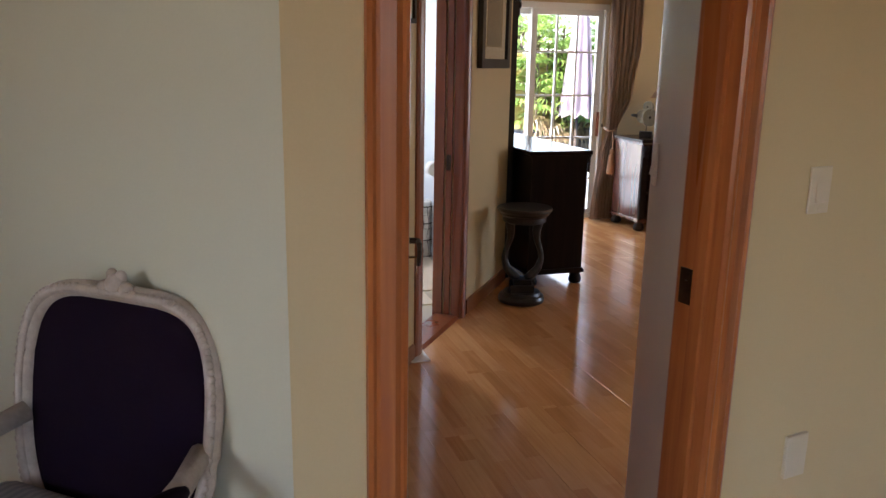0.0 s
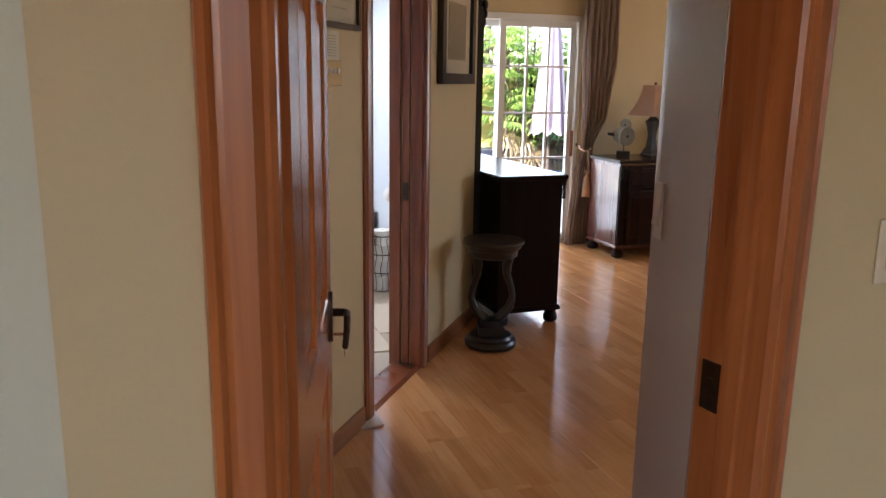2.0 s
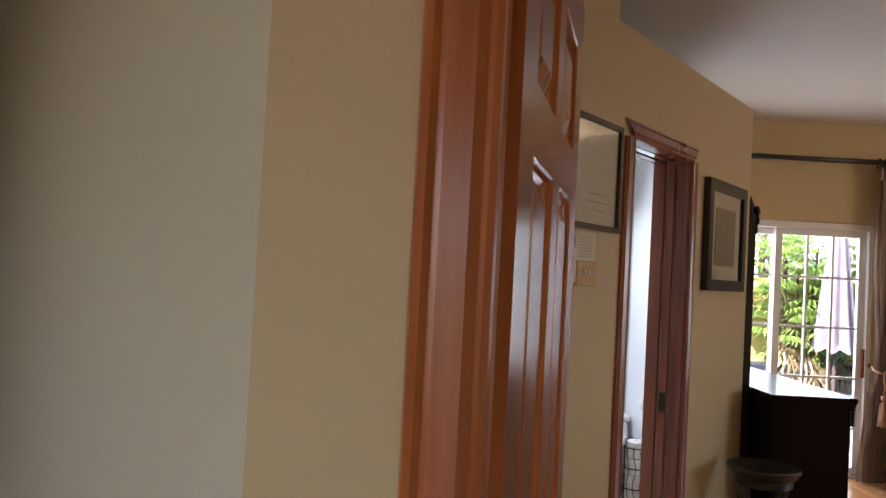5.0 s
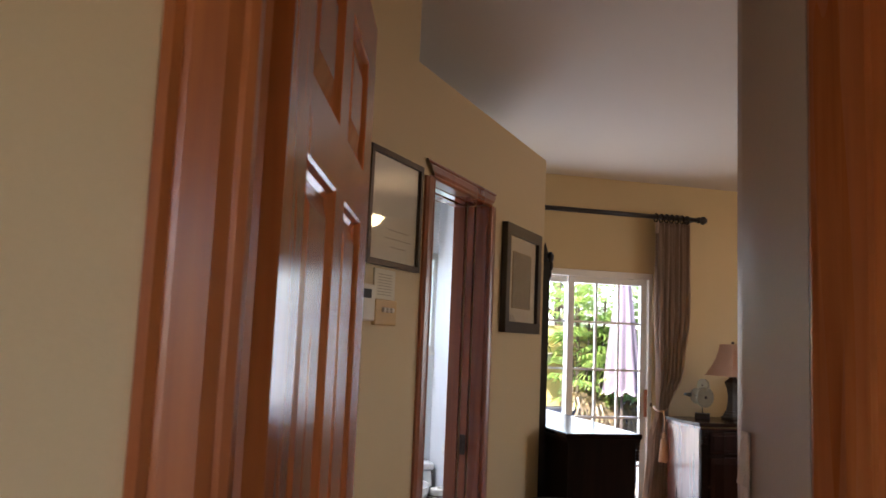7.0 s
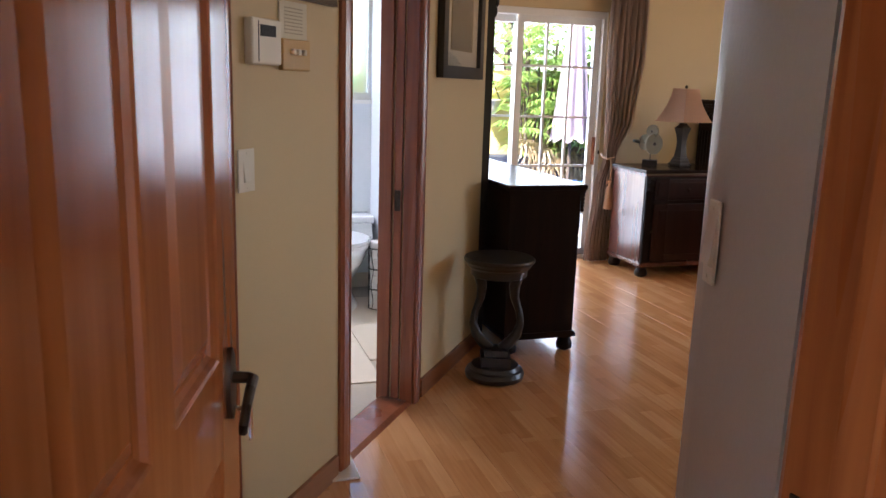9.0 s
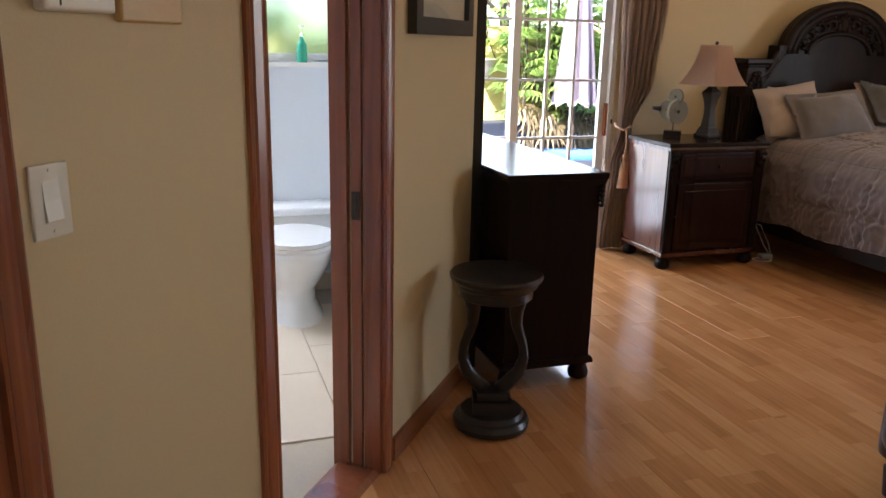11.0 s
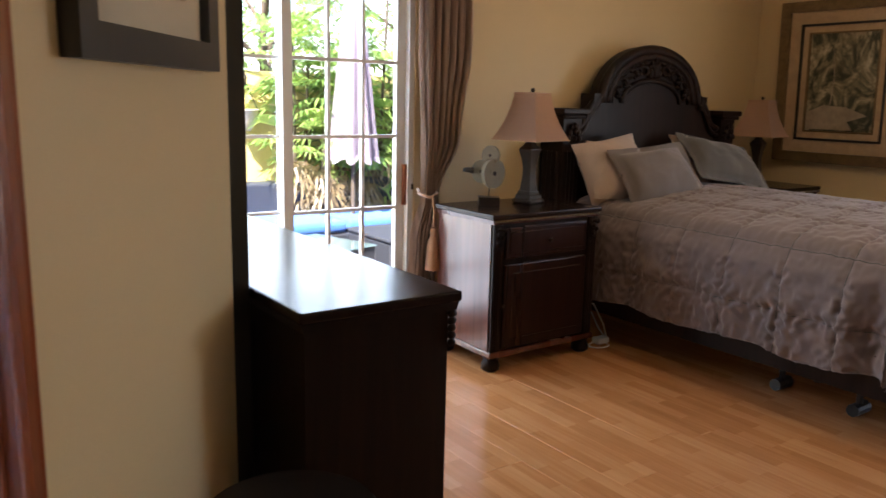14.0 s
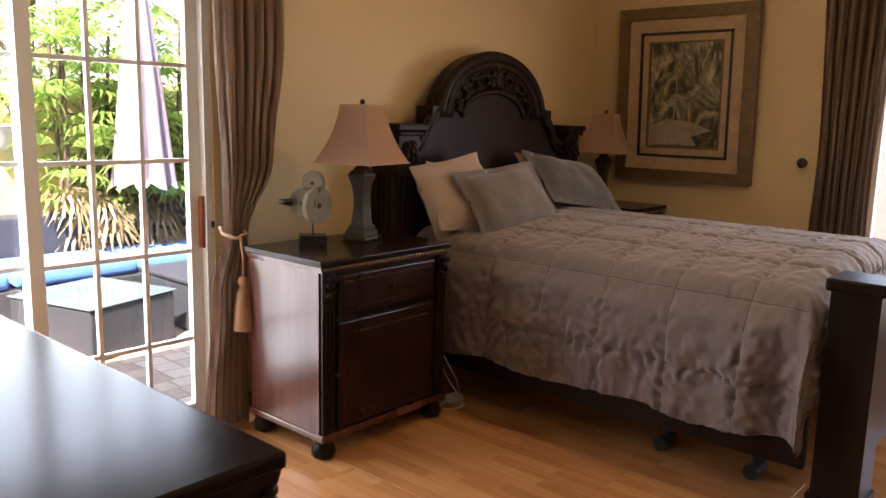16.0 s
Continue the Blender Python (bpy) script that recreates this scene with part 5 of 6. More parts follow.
bm = prism([(-0.245, 0.24), (0.10, 0.24), (0.06, 0.30), (0.20, 0.345), (0.05, 0.40), (-0.12, 0.415), (-0.245, 0.36)], -0.0285, -0.026, "y")
part("painted_path", bm, PATHART, pa)
bm = tube([(-0.07, -0.0275, 0.42), (-0.055, -0.0275, 0.62), (-0.07, -0.0275, 0.80)], 0.007, 6, flat=0.2)
part("painted_trunk", bm, PATHART, pa)
bm = bmesh.new()
for k in range(int(PH / 0.02)):
    blob((PW / 2 - 0.078, -0.056, 0.02 + k * 0.0195), (0.006, 0.006, 0.008), bm, 6)
part("beading", bm, GOLDFRAME, pa)

pic = thing("framed_etching", pose(BX1 + 0.002, 4.80, 1.445, 0, 0, 90), "black framed grey etching with a cream mat", "picture")
part("frame", frame_bars(0.58, 0.545, 0.055, -0.032, 0.0), BLACKWOOD, pic, bevel=0.006)
part("mat", box((-0.237, -0.012, 0.053), (0.237, -0.004, 0.492)), MATBOARD, pic)
part("bevel", frame_bars(0.30, 0.29, 0.01, -0.016, -0.011, lift=0.125), GOLDFRAME, pic)
part("print", box((-0.14, -0.0145, 0.135), (0.14, -0.012, 0.405)), GREYART, pic)
g = part("glass", box((-0.237, -0.022, 0.053), (0.237, -0.020, 0.492)), PICGLASS, pic)
g.visible_shadow = False

ce = thing("framed_certificate", pose(BX1 + 0.002, 3.345, 1.645, 0, 0, 90), "thin dark framed certificate behind glass", "picture")
part("frame", frame_bars(0.405, 0.405, 0.02, -0.022, 0.0), BRONZE, ce, bevel=0.003)
part("paper", box((-0.184, -0.008, 0.019), (0.184, -0.003, 0.386)), PAPER, ce)
bm = bmesh.new()
for k, w in enumerate((0.16, 0.20, 0.12)):
    box((-w / 2 + 0.04, -0.0095, 0.13 - 0.03 * k), (w / 2 + 0.04, -0.008, 0.134 - 0.03 * k), bm)
part("writing", bm, INK, ce)
g = part("glass", box((-0.184, -0.016, 0.019), (0.184, -0.014, 0.386)), PICGLASS, ce)
g.visible_shadow = False

# ---- wall fittings ----
th = thing("thermostat", pose(BX1 + 0.001, 3.135, 1.452, 0, 0, 90), "white plastic thermostat with a small screen", "thermostat")
part("case", rounded_box((-0.072, -0.028, 0), (0.072, 0, 0.122), 0.006), PLASTIC, th)
part("screen", box((-0.035, -0.0295, 0.075), (0.04, -0.028, 0.105)), WICKER, th)
bm = bmesh.new()
box((-0.046, -0.0292, 0.008), (-0.043, -0.028, 0.114), bm)
part("seam", bm, WICKER, th)
# gilt switch plate with a printed note mounted over it
kh = thing("hall_switch_plate", pose(BX1 + 0.001, 3.307, 1.44, 0, 0, 90), "small gilt switch plate with toggles and a printed note above", "plaque")
part("board", rounded_box((-0.078, -0.018, 0), (0.078, 0, 0.09), 0.005), surface("gilt_switch_plate", (0.55, 0.34, 0.11), 0.4, 0.1, 12, 80, 0.05), kh, "gilt switch plate")
part("note", box((-0.076, -0.006, 0.09), (0.076, -0.001, 0.195)), PAPER, kh)
bm = bmesh.new()
for k in range(8):
    box((-0.05, -0.0072, 0.105 + 0.01 * k), (0.05, -0.006, 0.108 + 0.01 * k), bm)
part("writing", bm, INK, kh)
for x in (-0.03, 0.0, 0.03):
    part("toggle", rounded_box((x - 0.008, -0.03, 0.045), (x + 0.008, -0.018, 0.062), 0.003, seg=1), PLASTIC, kh)


IVORY = surface("aged_ivory_plastic", (0.62, 0.51, 0.35), 0.4, 0.03, 3, 60, 0.0)


def rocker(m, label, w=0.075, h=0.117, plastic=PLASTIC):
    s = thing("light_switch", m, label, "light switch")
    part("plate", rounded_box((-w / 2, -0.006, -h / 2), (w / 2, 0, h / 2), 0.0025, seg=2), plastic, s)
    bm = prism([(-0.006, -0.033), (-0.0125, -0.030), (-0.008, 0.002), (-0.006, 0.033)], -0.016, 0.016, "x")
    part("rocker", bm, plastic, s)
    for z in (-0.048, 0.048):
        ob = part("screw", lathe([(0.003, -0.0075), (0.003, -0.005)], 8, (0, z)), plastic, s)
        ob.matrix_local = Matrix(((1, 0, 0, 0), (0, 0, 1, 0), (0, 1, 0, 0), (0, 0, 0, 1)))
    return s


rocker(pose(BX1 + 0.001, 3.057, 1.168, 0, 0, 90), "ivory plastic rocker switch on the hall wall")
rocker(at_uv(1.4055, 1.913, 1.21, -106.5), "narrow ivory plastic rocker switch on the wall end", 0.038)
rocker(ENTRY @ pose(1.197, -0.001, 1.185), "ivory plastic dimmer switch beside the entry door", plastic=IVORY)
ol = thing("wall_outlet", ENTRY @ pose(1.232, -0.001, 0.46), "ivory plastic blank outlet cover low on the wall", "outlet")
part("plate", rounded_box((-0.04, -0.012, -0.062), (0.04, 0, 0.062), 0.003, seg=2), IVORY, ol)

# ---- carved armchair in the front room ----
AX, AY = -1.03, 1.262
ch = thing("armchair", pose(AX, AY, 0, 0, 0, -2), "carved ivory wooden armchair with aubergine upholstery", "armchair")
# local: faces -y, back towards +y


def back_outline(sx, sz, z0=0.46):
    pts = []
    for k in range(41):
        f = k / 40
        a = -0.28 * math.pi + f * 1.56 * math.pi
        c, s = math.cos(a), math.sin(a)
        x = sx * math.copysign(abs(c) ** 0.45, c)
        z = sz * math.copysign(abs(s) ** 0.65, s)
        pts.append((x, z))
    return pts


BZ, SX, SZ = 0.735, 0.252, 0.268


def tilt_back(x, z, y=0.0):
    return (x, y + 0.16 * (z - 0.45), z)


pts = [(x * (1 - 0.12 * max(0, -z / SZ)), z + BZ) for x, z in back_outline(SX, SZ)]
rail = part("back_frame", tube([tilt_back(x, z) for x, z in pts], 0.019, 10), CHAIRWOOD, ch, smooth=True)
bm = tube([tilt_back(x * 1.02, z + 0.004, -0.018) for x, z in pts], 0.010, 8)
for k in range(1, len(pts) - 1):
    for f in (0.0, 0.5):
        x = pts[k][0] * (1 - f) + pts[k + 1][0] * f
        z = pts[k][1] * (1 - f) + pts[k + 1][1] * f
        blob(tilt_back(x * 1.035, BZ + (z - BZ) * 1.03, -0.02), (0.010, 0.008, 0.009), bm, 6)
part("carved_edge", bm, CHAIRWOOD, rail, smooth=True)
bm = bmesh.new()
for x, z, r in ((0, 1.018, 0.026), (-0.027, 1.008, 0.02), (0.027, 1.008, 0.02), (-0.055, 0.998, 0.015), (0.055, 0.998, 0.015), (0.012, 1.036, 0.014), (-0.012, 1.038, 0.014)):
    blob(tilt_back(x, z + 0.004, -0.012), (r, r * 0.8, r), bm, 8)
part("rose_crest", bm, CHAIRWOOD, rail, smooth=True)


def back_pad(sgn):
    def f(a, b):
        x, z = (a - 0.5) * 2, (b - 0.5) * 2
        r = max(abs(x), abs(z), 1e-6)
        ang = math.atan2(z, x)
        c, s = math.cos(ang), math.sin(ang)
        px = (SX - 0.010) * math.copysign(abs(c) ** 0.45, c) * r
        pz = (SZ - 0.010) * math.copysign(abs(s) ** 0.65, s) * r if s > 0 else -(SZ - 0.04) * abs(s) ** 0.6 * r
        px *= 1 - 0.12 * max(0, -pz / SZ)
        return tilt_back(px, BZ + pz, sgn * 0.032 * (1 - r ** 3) * -1)
    return f


bm = sheet(24, 24, back_pad(1))
sheet(24, 24, back_pad(-1), bm)
part("backrest", bm, PURPLE, ch, "aubergine upholstered back", smooth=True)
bm = rounded_box((-0.275, -0.50, 0.35), (0.275, 0.0, 0.595), 0.06)
part("seat", bm, SEATSTRIPE, ch, "striped taupe seat cushion", smooth=True)
part("seat_rail", rounded_box((-0.28, -0.51, 0.27), (0.28, 0.01, 0.34), 0.015), CHAIRWOOD, ch)
for s in (-1, 1):
    arm = [(s * 0.235, 0.03, 0.72), (s * 0.262, -0.06, 0.70), (s * 0.295, -0.20, 0.69), (s * 0.305, -0.34, 0.69), (s * 0.298, -0.38, 0.65), (s * 0.27, -0.35, 0.52), (s * 0.27, -0.37, 0.33)]
    ar = part("armrest", tube(arm, lambda t: 0.024 - 0.004 * t, 10), CHAIRWOOD, ch, smooth=True)
    part("arm_pad", blob((s * 0.296, -0.2, 0.718), (0.032, 0.12, 0.025), None, 14), PURPLE, ar, smooth=True)
    part("leg", tube([(s * 0.245, -0.46, 0.28), (s * 0.265, -0.49, 0.18), (s * 0.24, -0.46, 0.07), (s * 0.25, -0.49, 0.0)], lambda t: 0.034 - 0.016 * t, 10), CHAIRWOOD, ch, smooth=True)
    part("leg", tube([(s * 0.22, 0.0, 0.45), (s * 0.22, 0.0, 0.28), (s * 0.23, 0.03, 0.12), (s * 0.23, 0.07, 0.0)], lambda t: 0.028 - 0.010 * t, 10), CHAIRWOOD, ch, smooth=True)

# ---- leather armchair in the bedroom ----
lc = thing("leather_armchair", at_uv(3.62, 3.22, 0, 90), "glossy black leather armchair", "armchair")
part("seat", rounded_box((-0.36, -0.42, 0.18), (0.36, 0.36, 0.44), 0.06), LEATHER, lc, smooth=True)
part("backrest", rounded_box((-0.42, 0.26, 0.15), (0.42, 0.50, 0.92), 0.09, seg=4), LEATHER, lc, smooth=True)
for x in (-0.36, 0.36):
    bm = rounded_box((x - 0.11, -0.40, 0.10), (x + 0.11, 0.42, 0.56), 0.05)
    tube([(x, -0.42, 0.57), (x, 0.40, 0.57)], 0.115, 18, bm)
    part("arm", bm, LEATHER, lc, smooth=True)
for x in (-0.38, 0.38):
    for y in (-0.36, 0.40):
        part("foot", lathe([(0.025, 0), (0.035, 0.10)], 12, (x, y)), BLACKWOOD, lc)

# ---- cables under the bed ----
cb = thing("power_cable", at_uv(4.80, 6.22), "tangle of white cables and an adapter on the floor", "cable")
bm = tube([(0.0, 0.3, 0.55), (0.03, 0.1, 0.40), (0.05, 0.06, 0.22), (0.10, 0.02, 0.09), (0.14, 0.0, 0.03), (0.10, -0.06, 0.008)], 0.004, 6)
tube([(0.02, 0.2, 0.24), (0.05, 0.02, 0.24), (0.10, -0.02, 0.12), (0.15, 0.0, 0.03)], 0.004, 6, bm)
tube([(0.05 + 0.07 * math.cos(a), -0.04 + 0.05 * math.sin(a), 0.006) for a in [k * 0.5 for k in range(12)]], 0.004, 6, bm)
part("cable", bm, WHITECABLE, cb, smooth=True)
part("adapter", rounded_box((0.06, -0.03, 0.0), (0.15, 0.03, 0.035), 0.008), WHITECABLE, cb)

# ---- bathroom ----
to = thing("toilet", at_uv(1.575, BV - 0.012) @ Matrix.Scale(1.07, 4), "low one-piece white porcelain toilet, lid closed", "toilet")
# local: back against +y = 0, bowl towards -y
def toilet_ring(bm, z, wb, wf, yb, yf, n=40):
    """One level of the porcelain body: squarish at the back, round in front."""
    mid, out = yb - 0.16 * (yb - yf) / 0.66, []
    for k in range(n):
        an = 2 * math.pi * k / n
        c, sn = math.cos(an), math.sin(an)
        if sn > 0:
            x, y = wb * math.copysign(abs(c) ** 0.5, c), mid + (yb - mid) * sn ** 0.45
        else:
            x, y = (wb + (wf - wb) * min(1.0, -sn * 1.6)) * math.copysign(abs(c) ** 0.9, c), mid + (mid - yf) * sn
        out.append(bm.verts.new((x, y, z)))
    return out


bm = bmesh.new()
rings = [toilet_ring(bm, *r) for r in ((0.0, 0.14, 0.145, -0.22, -0.60), (0.02, 0.138, 0.142, -0.22, -0.595), (0.10, 0.10, 0.10, -0.22, -0.55), (0.17, 0.115, 0.11, -0.18, -0.55), (0.23, 0.185, 0.165, -0.05, -0.60), (0.29, 0.245, 0.195, -0.012, -0.645), (0.345, 0.268, 0.205, -0.005, -0.67), (0.385, 0.274, 0.205, -0.004, -0.675))]
for p, q in zip(rings, rings[1:]):
    for k in range(40):
        bm.faces.new((p[k], p[(k + 1) % 40], q[(k + 1) % 40], q[k]))
bm.faces.new(rings[-1])
part("bowl", bm, PORCELAIN, to, smooth=True)
part("tank", prism([(-0.005, 0.37), (-0.23, 0.37), (-0.20, 0.43), (-0.185, 0.465), (-0.005, 0.465)], -0.268, 0.268, "x"), PORCELAIN, to, bevel=0.02)
part("tank_lid", rounded_box((-0.286, -0.205, 0.463), (0.286, 0.0, 0.508), 0.014), PORCELAIN, to, smooth=True)
for zz, nm in ((0.386, "seat"), (0.408, "seat_lid")):
    bm = prism([(0.195 * math.cos(a), -0.415 + 0.255 * math.sin(a) * (1.0 if math.sin(a) < 0 else 0.82)) for a in [2 * math.pi * k / 36 for k in range(36)]], zz, zz + 0.019)
    part(nm, bm, PORCELAIN, to, bevel=0.006)
part("flush_lever", tube([(0.26, -0.1, 0.44), (0.295, -0.1, 0.44), (0.295, -0.16, 0.435)], 0.008, 8), CHROME, to, "chrome flush lever")
bm = tube([(-0.33, 0.0, 0.14), (-0.33, -0.06, 0.14), (-0.30, -0.08, 0.18), (-0.20, -0.1, 0.30)], 0.008, 8)
lathe([(0.02, 0.12), (0.02, 0.16)], 10, (-0.33, -0.06), bm)
part("supply_valve", bm, CHROME, to, "chrome supply valve and hose")

sb = thing("soap_bottle", at_uv(1.70, BV + 0.0, 1.30), "green pump bottle on the bathroom sill", "bottle")
part("bottle", lathe([(0.026, 0), (0.028, 0.01), (0.028, 0.09), (0.012, 0.12), (0.010, 0.135)], 16), GREENPLASTIC, sb, smooth=True)
part("pump", lathe([(0.012, 0.135), (0.012, 0.15), (0.004, 0.152), (0.004, 0.185), (0.014, 0.187), (0.014, 0.195)], 12), WHITEVINYL, sb)
tr = thing("toilet_roll_basket", at_uv(1.84, 5.72), "black wire basket holding white toilet rolls", "basket")
for z in (0.01, 0.14, 0.27, 0.40):
    part("hoop", tube([(0.072 * math.cos(a), 0.072 * math.sin(a), z) for a in [k * math.pi / 10 for k in range(21)]], 0.004, 6), IRON, tr)
for k in range(10):
    a = k * math.pi / 5
    part("wire", tube([(0.072 * math.cos(a + 0.12 * math.sin(j)), 0.072 * math.sin(a + 0.12 * math.sin(j)), 0.01 + 0.39 * j / 12) for j in range(13)], 0.0025, 5), IRON, tr)
for k in range(4):
    part("toilet_roll", lathe([(0.058, 0.012 + 0.108 * k), (0.062, 0.018 + 0.108 * k), (0.062, 0.11 + 0.108 * k), (0.058, 0.117 + 0.108 * k), (0.022, 0.117 + 0.108 * k), (0.02, 0.10 + 0.108 * k)], 20), TISSUE, tr)
hk = thing("robe_hook", at_uv(1.90, 5.35, 1.02), "small brass wall hook", "hook")
part("hook", tube([(0, 0, 0), (-0.05, 0, 0), (-0.06, 0.02, 0.005), (-0.06, 0.06, 0.0)], 0.008, 8), BRASS, hk, smooth=True)
trh = thing("toilet_roll", at_uv(1.86, 5.45, 0.72), "white toilet roll on a wall holder", "toilet roll")
ob = part("roll", lathe([(0.05, -0.05), (0.054, -0.045), (0.054, 0.045), (0.05, 0.05)], 24), TISSUE, trh, smooth=True)
ob.matrix_local = pose(-0.02, 0, 0, 90, 0, 0)
part("holder", tube([(-0.02, -0.07, 0), (-0.02, 0.07, 0), (0.04, 0.075, 0)], 0.006, 8), CHROME, trh)
structure("baseboard", box((0.1, BV - 0.012, 0.0), (1.9, BV, 0.105)), TILE, UVM, "cream tile skirting in the bathroom", "baseboard", bevel=0.003)

# ---- patio and garden ----
structure("ground", box((-60, -60, -0.6), (70, 90, -0.16)), SOIL, UVM, "bare garden soil", "ground")
patio = structure("patio", box((-0.5, 7.05, -0.159), (9.0, 10.5, -0.128)), SAND, UVM, "sand bed of the paved patio", "patio")
gw = structure("garden_wall", box((-2.0, 10.5, -0.16), (10.0, 10.68, 1.62)), EXT, UVM, "yellow stucco garden wall", "wall")
structure("garden_wall_side", box((-2.0, 7.05, -0.16), (-1.85, 10.5, 1.62)), EXT, UVM, "yellow stucco garden wall", "wall")

so = thing("patio_sofa", at_uv(2.2, 9.35, -0.128), "long charcoal wicker patio sofa with blue cushions", "sofa")
part("base", rounded_box((0, 0, 0.02), (3.6, 0.85, 0.31), 0.02), WICKER, so)
for k in range(4):
    part("back_section", rounded_box((0.02 + 0.9 * k, 0.66, 0.31), (0.89 + 0.9 * k, 0.85, 0.72), 0.03), WICKER, so)
    part("cushion", rounded_box((0.02 + 0.9 * k, -0.01, 0.312), (0.89 + 0.9 * k, 0.65, 0.42), 0.035), CUSHION, so, "blue outdoor seat cushion", smooth=True)
ot = thing("wicker_ottoman", at_uv(4.86, 8.55, -0.128), "charcoal wicker corner seat without its cushion", "ottoman")
part("base", rounded_box((0, 0, 0.01), (0.85, 0.72, 0.34), 0.02), WICKER, ot)
part("top", rounded_box((-0.01, -0.01, 0.34), (0.86, 0.73, 0.375), 0.012), WICKER, ot)
ct = thing("patio_table", at_uv(4.30, 8.80, -0.128, 16), "square charcoal wicker patio table with a glass top", "table")
part("base", rounded_box((-0.34, -0.36, 0.0), (0.34, 0.36, 0.335), 0.015), WICKER, ct)
g = part("glass_top", rounded_box((-0.35, -0.37, 0.337), (0.35, 0.37, 0.347), 0.003, seg=1), surface("pale_green_glass", (0.13, 0.18, 0.175), 0.08, 0.02, 3, 30, 0.0, coat=0.6), ct, "pale green glass top")

um = thing("patio_umbrella", at_uv(5.16, 9.72, -0.128), "closed lavender canvas patio umbrella on a pole", "umbrella")
part("pole", tube([(0, 0, 0), (0, 0, 2.75)], 0.02, 12), BARK, um)
part("base", lathe([(0.22, 0), (0.22, 0.05), (0.05, 0.08), (0.03, 0.3)], 24), IRON, um)


def canopy(a, b):
    ang = 2 * math.pi * a
    r = 0.05 + 0.16 * (1 - b) ** 0.8
    r *= 1 + 0.20 * math.sin(ang * 8) * (1 - b * 0.7)
    z = 0.93 + 1.64 * b - 0.025 * math.sin(ang * 8) * (1 - b)
    return (r * math.cos(ang), r * math.sin(ang), z)


part("canopy", sheet(128, 24, canopy, thick=0.003), CANVAS, um, "folded lavender canvas", smooth=True)
part("top_cap", lathe([(0.10, 2.50), (0.085, 2.58), (0.04, 2.66), (0.02, 2.70)], 24, ribs=8, depth=0.12), CANVAS, um, smooth=True)

wp = thing("wall_planter", at_uv(4.36, 10.5, 1.05), "glazed pot hanging from an iron hook on the garden wall", "planter")
part("pot", lathe([(0.04, 0.0), (0.06, 0.03), (0.10, 0.10), (0.12, 0.19), (0.13, 0.20), (0.12, 0.21)], 20, (0, -0.13)), TERRACOTTA, wp, smooth=True)
bm = tube([(0, -0.01, 0.52), (0, -0.1, 0.56), (0, -0.15, 0.5), (0.0, -0.13, 0.44)], 0.01, 8)
for s in (-1, 1):
    tube([(0, -0.13, 0.45), (s * 0.06, -0.13, 0.33), (s * 0.12, -0.13, 0.2)], 0.007, 6, bm)
part("iron_hook", bm, IRON, wp)
bm = bmesh.new()
rp = random.Random(5)
for k in range(60):
    a, r = rp.uniform(0, 6.28), rp.uniform(0, 0.12)
    p = Vector((r * math.cos(a), -0.13 + r * math.sin(a), 0.22 + rp.uniform(-0.06, 0.08)))
    d = Vector((rp.uniform(-1, 1), rp.uniform(-1, 1), rp.uniform(-0.3, 1))).normalized() * 0.05
    s = d.cross(Vector((0, 0, 1))).normalized() * 0.012
    bm.faces.new([bm.verts.new(q) for q in (p, p + d * 0.5 + s, p + d, p + d * 0.5 - s)])
part("foliage", bm, PALMLEAF, wp)


def fan(bm, p, d, r, rnd, blades=9, droop=0.35):
    """One fan leaf: narrow blades spread from the stalk's end."""
    d = d.normalized()
    side = d.cross(Vector((0, 0, 1)))
    if side.length < 0.05:
        side = Vector((1, 0, 0))
    side.normalize()
    nrm = side.cross(d)
    for k in range(blades):
        a = (k / (blades - 1) - 0.5) * 2.5
        ax = d * math.cos(a) + side * math.sin(a)
        w = ax.cross(nrm).normalized() * r * 0.055
        m1 = p + ax * r * 0.5 + nrm * 0.03 * r
        tip = p + ax * r * rnd.uniform(0.85, 1.05) - Vector((0, 0, droop * r))
        v = [bm.verts.new(q) for q in (p, m1 + w, tip, m1 - w)]
        bm.faces.new(v)


def palm(u, v, h, n, seed, label, r=0.33):
    rnd = random.Random(seed)
    pl = thing("palm", at_uv(u, v, -0.16), label, "palm", "palms along the garden wall")
    stems, leaves, dry = bmesh.new(), bmesh.new(), bmesh.new()
    for s in range(6):
        x, y = rnd.uniform(-0.35, 0.35), rnd.uniform(-0.16, 0.16)
        top = h * rnd.uniform(0.7, 1.0)
        lx, ly = rnd.uniform(-0.15, 0.15), rnd.uniform(-0.12, 0.08)
        tube([(x, y, 0), (x + lx * 0.4, y + ly * 0.4, top * 0.5), (x + lx, y + ly, top)], lambda t: 0.022 - 0.008 * t, 6, stems)
        for k in range(n):
            f = rnd.uniform(0.32, 1.02)
            base = Vector((x + lx * f, y + ly * f, top * f))
            a = rnd.uniform(0, 6.28)
            out = Vector((math.cos(a), math.sin(a) * 0.8, rnd.uniform(0.05, 0.9)))
            end = base + out * rnd.uniform(0.12, 0.34)
            tube([base, end], 0.004, 4, stems)
            fan(leaves, end, out, r * rnd.uniform(0.7, 1.15), rnd)
        for k in range(3):
            f = rnd.uniform(0.2, 0.4)
            base = Vector((x + lx * f, y + ly * f - 0.05, top * f + 0.15))
            a = rnd.uniform(3.6, 5.8)
            fan(dry, base + Vector((math.cos(a), math.sin(a), 0)) * 0.1, Vector((math.cos(a), math.sin(a), -0.7)), 0.28, rnd)
    part("trunk", stems, BARK, pl)
    part("crown", leaves, PALMLEAF, pl)
    part("dead_fronds", dry, DRYLEAF, pl, "dry brown hanging fronds")


